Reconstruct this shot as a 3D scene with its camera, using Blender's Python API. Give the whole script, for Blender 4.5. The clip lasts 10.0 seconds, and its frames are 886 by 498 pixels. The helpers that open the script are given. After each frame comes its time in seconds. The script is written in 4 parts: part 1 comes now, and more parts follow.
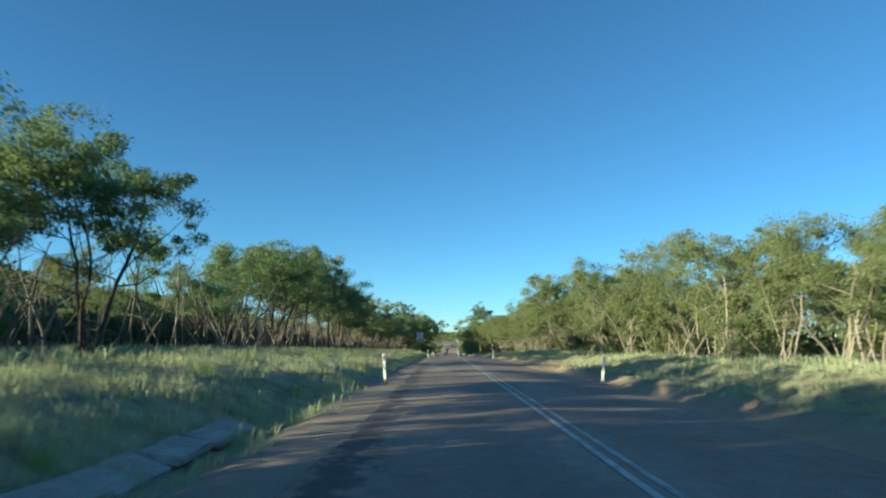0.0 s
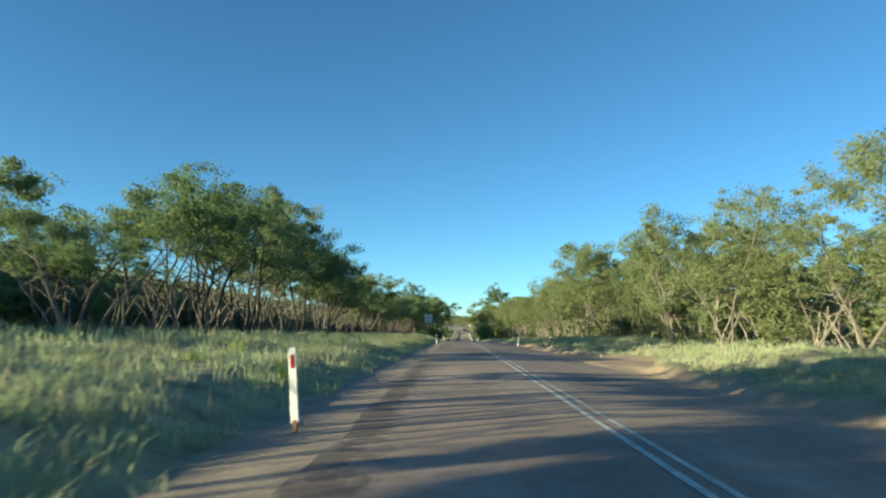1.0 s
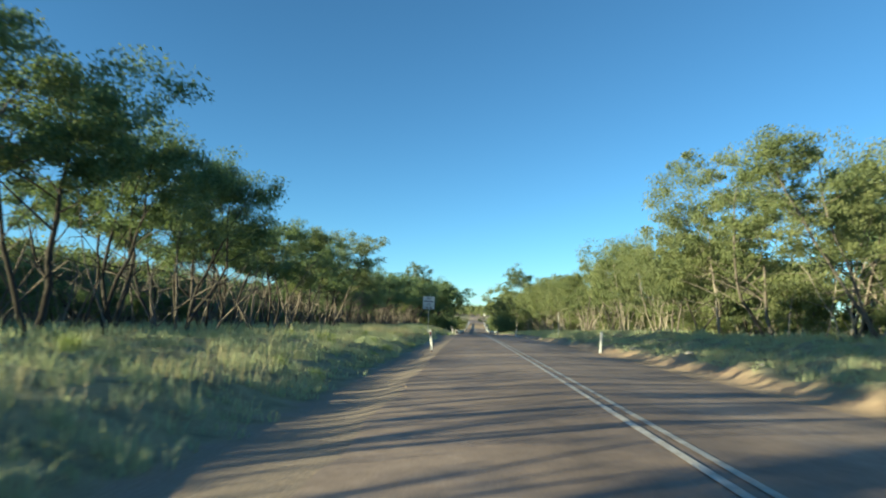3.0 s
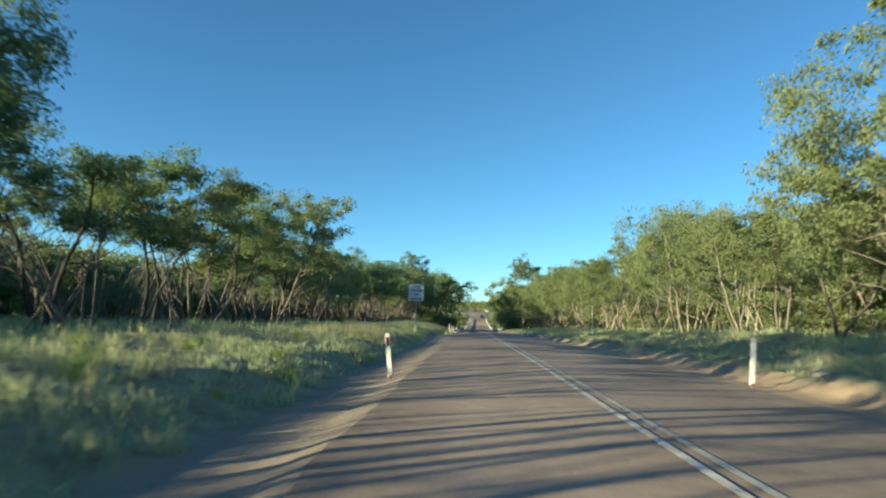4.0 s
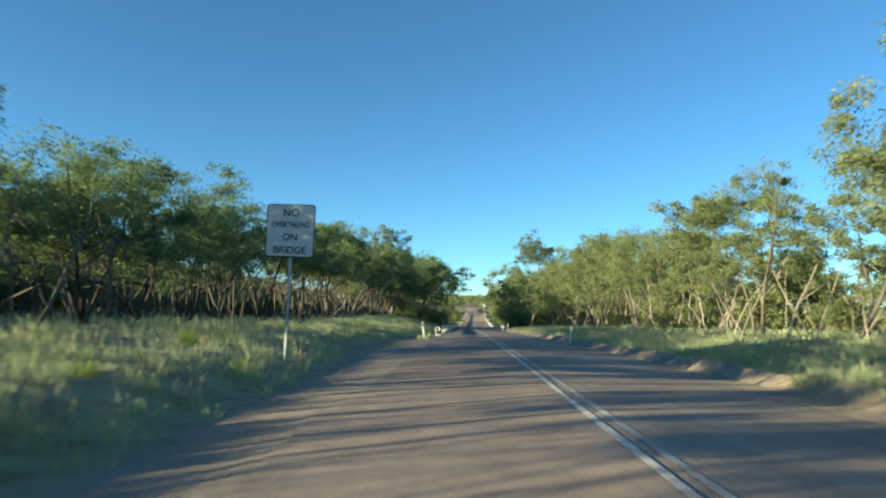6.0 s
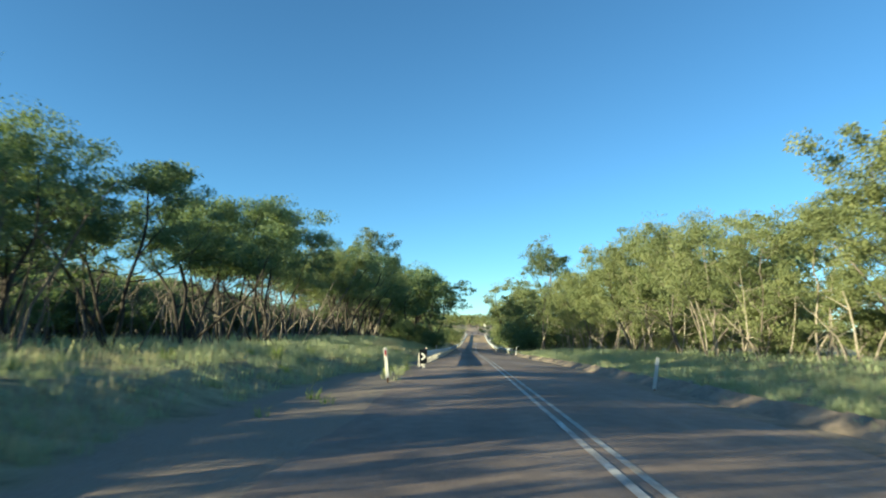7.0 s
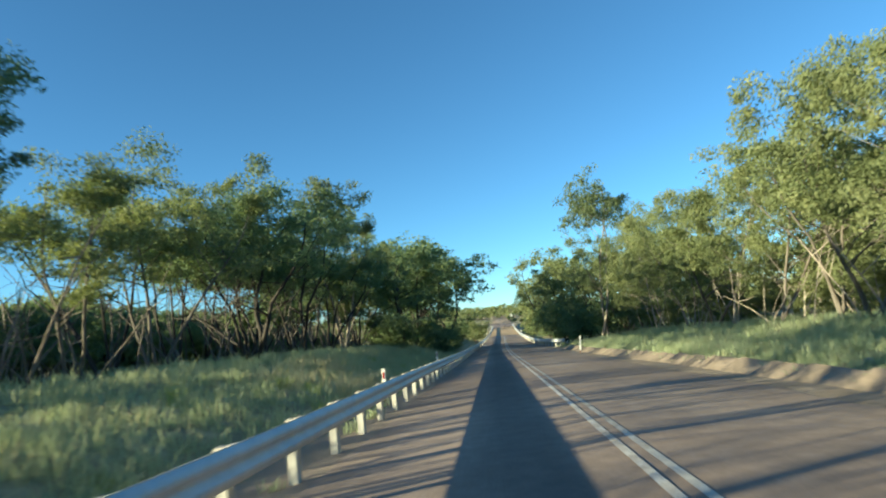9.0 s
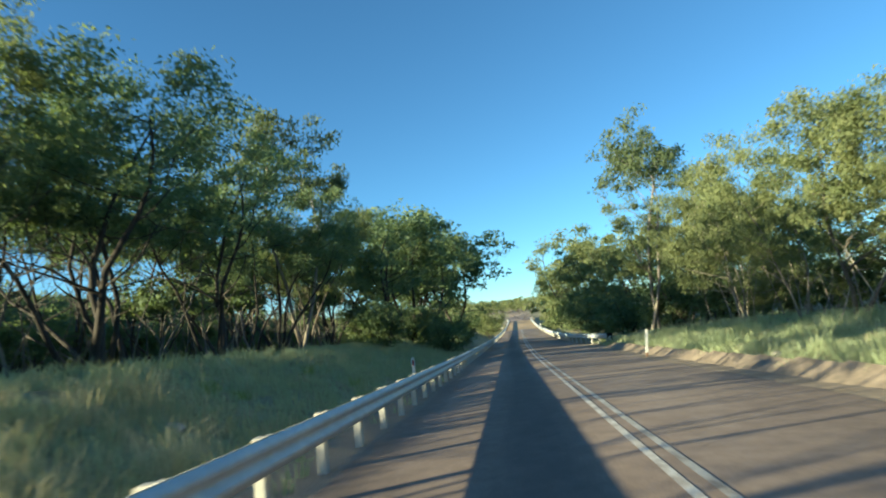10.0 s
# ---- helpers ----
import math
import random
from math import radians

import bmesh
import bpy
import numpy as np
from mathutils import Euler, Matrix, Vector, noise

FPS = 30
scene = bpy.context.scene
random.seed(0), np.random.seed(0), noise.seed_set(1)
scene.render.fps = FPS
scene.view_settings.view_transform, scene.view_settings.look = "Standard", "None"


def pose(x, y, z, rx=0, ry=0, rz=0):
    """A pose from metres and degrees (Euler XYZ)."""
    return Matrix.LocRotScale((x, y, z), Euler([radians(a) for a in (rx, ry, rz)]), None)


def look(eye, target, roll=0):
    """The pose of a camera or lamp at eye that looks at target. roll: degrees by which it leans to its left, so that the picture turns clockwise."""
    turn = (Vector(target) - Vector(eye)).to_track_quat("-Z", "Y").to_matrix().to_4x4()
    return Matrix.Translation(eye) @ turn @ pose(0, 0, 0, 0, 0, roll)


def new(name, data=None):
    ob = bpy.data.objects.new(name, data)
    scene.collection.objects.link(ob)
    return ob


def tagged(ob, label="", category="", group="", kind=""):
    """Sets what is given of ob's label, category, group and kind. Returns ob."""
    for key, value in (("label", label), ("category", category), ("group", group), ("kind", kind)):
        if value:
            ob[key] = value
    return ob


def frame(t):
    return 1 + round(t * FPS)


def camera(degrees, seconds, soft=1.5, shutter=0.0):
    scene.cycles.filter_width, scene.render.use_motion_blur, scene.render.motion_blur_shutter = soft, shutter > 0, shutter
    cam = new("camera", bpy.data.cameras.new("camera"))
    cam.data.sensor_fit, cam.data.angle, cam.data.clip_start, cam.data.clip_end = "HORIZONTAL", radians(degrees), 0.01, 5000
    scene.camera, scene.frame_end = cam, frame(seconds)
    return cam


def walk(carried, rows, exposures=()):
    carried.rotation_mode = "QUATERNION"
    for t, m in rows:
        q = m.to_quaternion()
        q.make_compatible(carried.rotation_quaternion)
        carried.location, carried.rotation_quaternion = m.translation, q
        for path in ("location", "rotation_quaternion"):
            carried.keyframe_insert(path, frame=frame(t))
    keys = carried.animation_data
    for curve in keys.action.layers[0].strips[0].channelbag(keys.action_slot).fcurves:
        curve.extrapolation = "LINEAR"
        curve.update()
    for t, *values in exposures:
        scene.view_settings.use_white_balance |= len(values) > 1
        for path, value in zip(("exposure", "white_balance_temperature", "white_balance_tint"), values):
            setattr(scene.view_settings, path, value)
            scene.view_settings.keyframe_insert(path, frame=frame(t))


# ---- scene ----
cam = camera(70.0, 10.0, soft=2.0, shutter=0.22)
ROWS = [
    (0.0, -1.992, 12.483, 1.293, 98.187, -0.856, -0.071),
    (0.5, -2.021, 19.796, 1.231, 97.089, -0.586, 0.742),
    (1.0, -2.022, 26.956, 1.134, 96.778, -1.231, 1.000),
    (1.5, -2.032, 34.251, 1.125, 96.666, -1.974, 1.023),
    (2.0, -2.013, 41.569, 1.057, 96.341, -2.148, 1.337),
    (3.5, -1.963, 63.656, 0.759, 95.715, -1.010, 2.432),
    (4.0, -1.889, 70.909, 0.661, 95.552, -1.220, 2.356),
    (4.5, -1.807, 78.538, 0.541, 95.387, -1.708, 2.169),
    (5.0, -1.827, 86.381, 0.460, 95.133, -1.360, 2.076),
    (5.5, -1.682, 93.262, 0.332, 95.062, -1.144, 2.073),
    (7.0, -1.483, 115.518, 0.023, 96.950, -1.175, 2.036),
    (7.5, -1.430, 122.909, -0.123, 98.653, 0.133, 2.772),
    (8.0, -1.344, 130.095, -0.225, 97.654, 2.953, 3.986),
    (8.5, -1.313, 137.329, -0.376, 96.976, 4.948, 4.413),
    (9.0, -1.303, 144.469, -0.532, 96.862, 5.781, 4.329),
    (9.5, -1.280, 151.538, -0.693, 96.890, 6.254, 4.432),
    (10.0, -1.300, 158.484, -0.874, 96.513, 5.964, 5.790),
]
walk(cam, [(t, pose(*row)) for t, *row in ROWS], [(0.0, 1.28, 5450, -17), (0.8, 1.38, 5700, -17), (2.2, 1.46, 5800, -16), (5.8, 1.50, 5800, -16), (6.9, 1.66, 5850, -15), (7.1, 1.60, 5850, -15), (7.5, 1.34, 5600, -17), (8.2, 1.42, 5600, -17), (9.0, 1.60, 5750, -16), (10.0, 1.68, 5800, -16)])

# ---- light ----
SUN_ELEVATION, SUN_FROM = 11.3, 242.0  # degrees; the bearing counts clockwise from the road's heading
world = bpy.data.worlds.new("sky")
scene.world = world
world.use_nodes = True
wn = world.node_tree
sky = wn.nodes.new("ShaderNodeTexSky")
sky.sky_type, sky.sun_disc = "NISHITA", False
sky.sun_elevation, sky.sun_rotation = radians(SUN_ELEVATION), radians(SUN_FROM)
sky.altitude, sky.air_density, sky.dust_density, sky.ozone_density = 2500, 1.0, 0.35, 3.5
wn.links.new(sky.outputs[0], wn.nodes["Background"].inputs[0])
wn.nodes["Background"].inputs[1].default_value = 0.077
sun = new("sun", bpy.data.lights.new("sun", "SUN"))
sun.data.energy, sun.data.angle, sun.data.color = 5.0, radians(0.5), (1.0, 0.76, 0.48)
b, e = radians(SUN_FROM), radians(SUN_ELEVATION)
sun.matrix_world = look((0, 0, 60), Vector((0, 0, 60)) - Vector((math.sin(b) * math.cos(e), math.cos(b) * math.cos(e), math.sin(e))))


# ---- materials ----
def material(name):
    m = bpy.data.materials.new(name)
    m.use_nodes = True
    return m, m.node_tree, m.node_tree.nodes["Principled BSDF"]


def node(nt, kind, **values):
    n = nt.nodes.new(kind)
    for key, value in values.items():
        n.inputs[key.replace("_", " ")].default_value = value
    return n


def noise_of(nt, scale, detail=4.0, rough=0.6, space="Object", stretch=None):
    co = nt.nodes.new("ShaderNodeTexCoord")
    n = node(nt, "ShaderNodeTexNoise", Scale=scale, Detail=detail, Roughness=rough)
    out = co.outputs[space]
    if stretch:
        mp = node(nt, "ShaderNodeMapping", Scale=stretch)
        nt.links.new(out, mp.inputs[0])
        out = mp.outputs[0]
    nt.links.new(out, n.inputs["Vector"])
    return n.outputs[0]


def ramp(nt, value, stops):
    r = nt.nodes.new("ShaderNodeValToRGB")
    el = r.color_ramp.elements
    while len(el) < len(stops):
        el.new(0.5)
    for item, (at, colour) in zip(el, stops):
        item.position = at
        item.color = (*colour, 1) if len(colour) == 3 else colour
    nt.links.new(value, r.inputs[0])
    return r.outputs[0]


def mix(nt, factor, a, b, how="MIX"):
    n = nt.nodes.new("ShaderNodeMix")
    n.data_type, n.blend_type = "RGBA", how
    for socket, value in ((n.inputs[0], factor), (n.inputs[6], a), (n.inputs[7], b)):
        if isinstance(value, bpy.types.NodeSocket):
            nt.links.new(value, socket)
        else:
            socket.default_value = (*value, 1) if isinstance(value, tuple) else value
    return n.outputs[2]


def maths(nt, how, a, b=0.0, c=0.0):
    n = nt.nodes.new("ShaderNodeMath")
    n.operation = how
    for socket, value in zip(n.inputs, (a, b, c)):
        if isinstance(value, bpy.types.NodeSocket):
            nt.links.new(value, socket)
        else:
            socket.default_value = value
    return n.outputs[0]


def bump(nt, bsdf, height, strength, distance):
    n = node(nt, "ShaderNodeBump", Strength=strength, Distance=distance)
    nt.links.new(height, n.inputs["Height"])
    nt.links.new(n.outputs[0], bsdf.inputs["Normal"])


def simple(name, dark, light, scale, rough=0.8, metal=0.0, relief=0.3, distance=0.01, detail=5.0, stretch=None):
    m, nt, p = material(name)
    big = noise_of(nt, scale, detail, 0.65, stretch=stretch)
    fine = noise_of(nt, scale * 9, 3.0, 0.6, stretch=stretch)
    both = maths(nt, "ADD", maths(nt, "MULTIPLY", big, 0.65), maths(nt, "MULTIPLY", fine, 0.35))
    nt.links.new(ramp(nt, both, [(0.34, dark), (0.66, light)]), p.inputs["Base Color"])
    p.inputs["Roughness"].default_value, p.inputs["Metallic"].default_value = rough, metal
    bump(nt, p, both, relief, distance)
    return m


def leaf_material(name, dark, mid, light, tint, through_light=0.42, filtered=(1.0, 1.0, 0.55)):
    """Leaves: colour by clump and by tree, some light through the blade."""
    m, nt, p = material(name)
    info = nt.nodes.new("ShaderNodeObjectInfo")
    geo = nt.nodes.new("ShaderNodeNewGeometry")
    clumps = noise_of(nt, 0.55, 2.0, 0.5)
    v = maths(nt, "ADD", maths(nt, "MULTIPLY", clumps, 0.7), maths(nt, "MULTIPLY", geo.outputs["Random Per Island"], 0.3))
    c = ramp(nt, v, [(0.28, dark), (0.5, mid), (0.74, light)])
    c = mix(nt, maths(nt, "MULTIPLY", info.outputs["Random"], 0.55), c, tint)
    nt.links.new(c, p.inputs["Base Color"])
    p.inputs["Roughness"].default_value = 0.65
    p.inputs["Specular IOR Level"].default_value = 0.2
    thin = nt.nodes.new("ShaderNodeBsdfTranslucent")
    nt.links.new(mix(nt, 1.0, c, filtered, "MULTIPLY"), thin.inputs[0])
    ms = node(nt, "ShaderNodeMixShader", Fac=through_light)
    nt.links.new(p.outputs[0], ms.inputs[1])
    nt.links.new(thin.outputs[0], ms.inputs[2])
    nt.links.new(ms.outputs[0], nt.nodes["Material Output"].inputs[0])
    return m


def road_material():
    m, nt, p = material("chip_seal")
    patch = noise_of(nt, 0.35, 5.0, 0.6, stretch=(1.0, 0.25, 1.0))
    grain = noise_of(nt, 38.0, 3.0, 0.7)
    mid = noise_of(nt, 3.5, 4.0, 0.65)
    v = maths(nt, "ADD", maths(nt, "MULTIPLY", patch, 0.45), maths(nt, "ADD", maths(nt, "MULTIPLY", grain, 0.3), maths(nt, "MULTIPLY", mid, 0.25)))
    c = ramp(nt, v, [(0.36, (0.17, 0.126, 0.102)), (0.5, (0.285, 0.213, 0.17)), (0.64, (0.43, 0.328, 0.26))])
    # oil and rubber along the middle of the lane
    co = nt.nodes.new("ShaderNodeTexCoord")
    sep = nt.nodes.new("ShaderNodeSeparateXYZ")
    nt.links.new(co.outputs["Object"], sep.inputs[0])
    streak = noise_of(nt, 1.3, 5.0, 0.7, stretch=(3.0, 0.15, 1.0))
    off = maths(nt, "ABSOLUTE", maths(nt, "ADD", sep.outputs["X"], 1.1))
    core = node(nt, "ShaderNodeMapRange", From_Min=0.2, From_Max=0.62, To_Min=1.0, To_Max=0.0)
    nt.links.new(maths(nt, "ADD", off, maths(nt, "MULTIPLY", maths(nt, "SUBTRACT", streak, 0.5), 0.6)), core.inputs[0])
    along = node(nt, "ShaderNodeMapRange", From_Min=104.0, From_Max=146.0, To_Min=0.1, To_Max=0.42)
    nt.links.new(sep.outputs["Y"], along.inputs[0])
    c = mix(nt, maths(nt, "MULTIPLY", core.outputs[0], along.outputs[0]), c, (0.05, 0.045, 0.045))
    # crumbled dark bitumen along the seal's edge on the first stretch
    rim = node(nt, "ShaderNodeMapRange", From_Min=0.12, From_Max=0.42, To_Min=0.75, To_Max=0.0)
    ragged = maths(nt, "MULTIPLY", maths(nt, "SUBTRACT", mid, 0.5), 1.6)
    nt.links.new(maths(nt, "ADD", maths(nt, "ABSOLUTE", maths(nt, "ADD", sep.outputs["X"], 3.12)), ragged), rim.inputs[0])
    early = node(nt, "ShaderNodeMapRange", From_Min=46.0, From_Max=58.0, To_Min=1.0, To_Max=0.15)
    nt.links.new(sep.outputs["Y"], early.inputs[0])
    c = mix(nt, maths(nt, "MULTIPLY", rim.outputs[0], early.outputs[0]), c, (0.06, 0.05, 0.045))
    nt.links.new(c, p.inputs["Base Color"])
    p.inputs["Roughness"].default_value = 0.85
    bump(nt, p, grain, 0.5, 0.008)
    return m


def ground_material():
    """Gravel beside the seal, sandy cut on the bank, dry grassy earth beyond."""
    m, nt, p = material("verge_earth")
    co = nt.nodes.new("ShaderNodeTexCoord")
    sep = nt.nodes.new("ShaderNodeSeparateXYZ")
    nt.links.new(co.outputs["Object"], sep.inputs[0])
    fine, mid, big = noise_of(nt, 30.0, 4.0, 0.7), noise_of(nt, 1.6, 5.0, 0.65), noise_of(nt, 0.18, 4.0, 0.6)
    gravel = ramp(nt, fine, [(0.3, (0.20, 0.155, 0.12)), (0.7, (0.42, 0.335, 0.26))])
    sand = ramp(nt, mid, [(0.3, (0.34, 0.23, 0.14)), (0.7, (0.52, 0.37, 0.23))])
    sand = mix(nt, 0.35, sand, gravel)
    grass = ramp(nt, mid, [(0.28, (0.15, 0.135, 0.08)), (0.5, (0.33, 0.31, 0.175)), (0.72, (0.5, 0.45, 0.27))])
    grass = mix(nt, maths(nt, "MULTIPLY", big, 0.4), grass, (0.14, 0.105, 0.07))
    bend = maths(nt, "MULTIPLY", maths(nt, "MAXIMUM", maths(nt, "SUBTRACT", sep.outputs["Y"], 208.0), 0.0), 0.0165)
    x = maths(nt, "ADD", maths(nt, "SUBTRACT", sep.outputs["X"], bend), maths(nt, "MULTIPLY", maths(nt, "SUBTRACT", mid, 0.5), 1.4))
    right = maths(nt, "GREATER_THAN", x, 0.0)
    concrete = ramp(nt, mid, [(0.3, (0.20, 0.155, 0.115)), (0.7, (0.42, 0.33, 0.245))])
    lined = nt.nodes.new("ShaderNodeMapRange")
    for key, value in (("From Min", 108.0), ("From Max", 120.0)):
        lined.inputs[key].default_value = value
    nt.links.new(maths(nt, "ADD", sep.outputs["Y"], maths(nt, "MULTIPLY", mid, 9.0)), lined.inputs[0])
    edge = mix(nt, right, gravel, mix(nt, lined.outputs[0], sand, concrete))
    away = maths(nt, "ABSOLUTE", x)
    def step(lo, hi):
        n = nt.nodes.new("ShaderNodeMapRange")
        n.interpolation_type = "SMOOTHSTEP"
        n.inputs["From Min"].default_value, n.inputs["From Max"].default_value = lo, hi
        nt.links.new(sep.outputs["Y"], n.inputs[0])
        return n.outputs[0]

    wide_left = maths(nt, "MULTIPLY", maths(nt, "SUBTRACT", step(116, 125), step(138, 145)), 1.35)
    wide_right = maths(nt, "ADD", maths(nt, "MULTIPLY", maths(nt, "SUBTRACT", step(49, 52), step(58, 62)), 1.9), maths(nt, "SUBTRACT", maths(nt, "MULTIPLY", maths(nt, "SUBTRACT", big, 0.38), 1.1), maths(nt, "MULTIPLY", step(100, 125), 0.15)))
    n = nt.nodes.new("ShaderNodeMix")
    n.data_type = "FLOAT"
    nt.links.new(right, n.inputs[0])
    nt.links.new(wide_left, n.inputs[2])
    nt.links.new(wide_right, n.inputs[3])
    limit = maths(nt, "ADD", 4.6, n.outputs[0])
    grassy = nt.nodes.new("ShaderNodeMapRange")
    for key, value in (("From Min", -0.25), ("From Max", 0.3)):
        grassy.inputs[key].default_value = value
    nt.links.new(maths(nt, "SUBTRACT", away, limit), grassy.inputs[0])
    nt.links.new(mix(nt, grassy.outputs[0], edge, grass), p.inputs["Base Color"])
    p.inputs["Roughness"].default_value = 0.95
    bump(nt, p, maths(nt, "ADD", fine, maths(nt, "MULTIPLY", mid, 2.0)), 0.6, 0.03)
    return m


M_ROAD, M_GROUND = road_material(), ground_material()
M_LINE = simple("road_paint", (0.27, 0.22, 0.18), (0.76, 0.74, 0.70), 3.2, 0.7, relief=0.2)
M_LINE_WORN = simple("worn_road_paint", (0.22, 0.18, 0.145), (0.70, 0.68, 0.63), 1.4, 0.75, relief=0.2)


M_CONCRETE = simple("weathered_concrete", (0.24, 0.22, 0.19), (0.48, 0.44, 0.385), 1.2, 0.9, relief=0.5, distance=0.02)
M_DRAIN = simple("earth_stained_concrete", (0.16, 0.128, 0.10), (0.36, 0.285, 0.215), 0.9, 0.9, relief=0.5, distance=0.02)
M_BARK = simple("grey_bark", (0.075, 0.062, 0.052), (0.23, 0.20, 0.17), 3.0, 0.9, relief=0.8, distance=0.03, stretch=(1, 1, 0.25))
M_PALE = simple("pale_bark", (0.15, 0.12, 0.10), (0.42, 0.37, 0.31), 2.2, 0.85, relief=0.5, distance=0.02, stretch=(1, 1, 0.3))
# dark bark, taken near black so its colour holds the shade under crowns
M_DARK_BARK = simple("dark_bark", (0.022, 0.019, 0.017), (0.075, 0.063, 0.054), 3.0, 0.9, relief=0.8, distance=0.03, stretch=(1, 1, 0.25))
M_LEAF = leaf_material("olive_leaves", (0.12, 0.155, 0.075), (0.20, 0.24, 0.115), (0.33, 0.345, 0.17), (0.24, 0.265, 0.135))
M_LEAF_DARK = leaf_material("dark_leaves", (0.10, 0.155, 0.095), (0.175, 0.24, 0.135), (0.30, 0.345, 0.165), (0.19, 0.245, 0.15), 0.46)
M_LEAF_PALE = leaf_material("grey_green_leaves", (0.08, 0.11, 0.06), (0.14, 0.18, 0.095), (0.22, 0.26, 0.14), (0.17, 0.18, 0.12))
M_GRASS = leaf_material("grass_blades", (0.30, 0.38, 0.22), (0.46, 0.53, 0.33), (0.66, 0.67, 0.46), (0.52, 0.55, 0.35), 0.45, (1.0, 1.0, 0.8))
M_GRASS_DRY = leaf_material("dry_grass_blades", (0.42, 0.38, 0.22), (0.58, 0.53, 0.34), (0.74, 0.69, 0.48), (0.56, 0.52, 0.34), 0.4, (1.0, 1.0, 0.8))
M_TUSSOCK = leaf_material("tussock_blades", (0.22, 0.30, 0.08), (0.36, 0.44, 0.13), (0.52, 0.56, 0.22), (0.42, 0.46, 0.16))
M_WHITE = simple("white_plastic", (0.62, 0.62, 0.60), (0.84, 0.84, 0.82), 6.0, 0.45, relief=0.05)
M_RED = simple("red_reflector", (0.22, 0.012, 0.014), (0.34, 0.016, 0.018), 20.0, 0.25, relief=0.1)
M_BLACK = simple("black_sheeting", (0.003, 0.004, 0.007), (0.008, 0.01, 0.015), 6.0, 0.5, relief=0.05)
M_BLACK.node_tree.nodes["Principled BSDF"].inputs["Specular IOR Level"].default_value = 0.15
M_STEEL = simple("galvanised_steel", (0.48, 0.51, 0.53), (0.66, 0.69, 0.71), 4.0, 0.5, 0.2, relief=0.1)
M_POST = simple("white_timber", (0.36, 0.34, 0.31), (0.66, 0.64, 0.59), 5.0, 0.75, relief=0.4, distance=0.005, stretch=(1, 1, 0.2))
M_RUST = simple("rusty_steel", (0.12, 0.06, 0.035), (0.28, 0.16, 0.10), 12.0, 0.85, relief=0.4)


# ---- mesh helpers ----
def mesh_from(name, verts, faces, mats, index=None, smooth=False):
    me = bpy.data.meshes.new(name)
    me.from_pydata([tuple(v) for v in verts], [], faces)
    for m in mats if isinstance(mats, (list, tuple)) else [mats]:
        me.materials.append(m)
    if index is not None:
        me.polygons.foreach_set("material_index", index)
    if smooth:
        me.polygons.foreach_set("use_smooth", [True] * len(me.polygons))
    me.update()
    return me


def part(name, bm, mat, parent=None, label="", smooth=False):
    me = bpy.data.meshes.new(name)
    bm.to_mesh(me)
    bm.free()
    me.materials.append(mat)
    if smooth:
        me.polygons.foreach_set("use_smooth", [True] * len(me.polygons))
    ob = new(name, me)
    ob.parent = parent
    return tagged(ob, label)


def box(bm, size, at=(0, 0, 0), turn=None, bevel=0.0):
    made = bmesh.ops.create_cube(bm, size=1.0)["verts"]
    m = Matrix.Translation(at) @ (turn or Matrix()) @ Matrix.Diagonal((*size, 1))
    bmesh.ops.transform(bm, matrix=m, verts=made)
    if bevel:
        edges = list({ed for v in made for ed in v.link_edges})
        bmesh.ops.bevel(bm, geom=edges, offset=bevel, segments=2, affect="EDGES")
    return made


def triangles(name, V, mat):
    """A mesh of loose triangles from their corners."""
    n = len(V)
    me = bpy.data.meshes.new(name)
    me.vertices.add(n)
    me.vertices.foreach_set("co", np.asarray(V, np.float32).ravel())
    me.loops.add(n)
    me.loops.foreach_set("vertex_index", np.arange(n, dtype=np.int32))
    me.polygons.add(n // 3)
    me.polygons.foreach_set("loop_start", np.arange(0, n, 3, dtype=np.int32))
    me.materials.append(mat)
    me.update(calc_edges=True)
    return me


# ---- terrain ----
PROFILE_Y = (-400, -60, 0, 60, 120, 160, 190, 225, 260, 300, 340, 400, 450, 520, 600, 800, 1200, 3000)
PROFILE_Z = (-0.6, -0.3, 0, -0.31, -1.24, -2.2, -3.1, -3.85, -4.25, -4.35, -3.9, -2.75, -1.9, -0.9, -0.3, 0.6, 1.5, 4)


def curve_through(xs, ys, x):
    """Smooth curve through knots, bound to their spans."""
    x = np.clip(x, xs[0], xs[-1])
    xs, ys = np.array(xs, float), np.array(ys, float)
    d = np.diff(ys) / np.diff(xs)
    h = np.diff(xs)
    s = np.r_[d[0], (d[:-1] * h[1:] + d[1:] * h[:-1]) / (h[1:] + h[:-1]), d[-1]]
    k = np.clip(np.searchsorted(xs, x) - 1, 0, len(h) - 1)
    u = (x - xs[k]) / h[k]
    return ((2 * u**3 - 3 * u**2 + 1) * ys[k] + (u**3 - 2 * u**2 + u) * h[k] * s[k]
            + (3 * u**2 - 2 * u**3) * ys[k + 1] + (u**3 - u**2) * h[k] * s[k + 1])


def road_z(y):
    return curve_through(PROFILE_Y, PROFILE_Z, y)


def road_x(y):
    """The road's centre line; it bends a little to the right past the rails and turns left beyond the bridge."""
    turn = np.clip(y - 385, 0, 120)
    return 0.0165 * np.maximum(0, y - 190 - 20 * (1 - np.exp(-np.maximum(0, y - 190) / 20))) - turn**2 / 300 - 0.8 * np.maximum(0, y - 505)


def smooth(a, b, v):
    u = np.clip((v - a) / (b - a), 0, 1)
    return u * u * (3 - 2 * u)


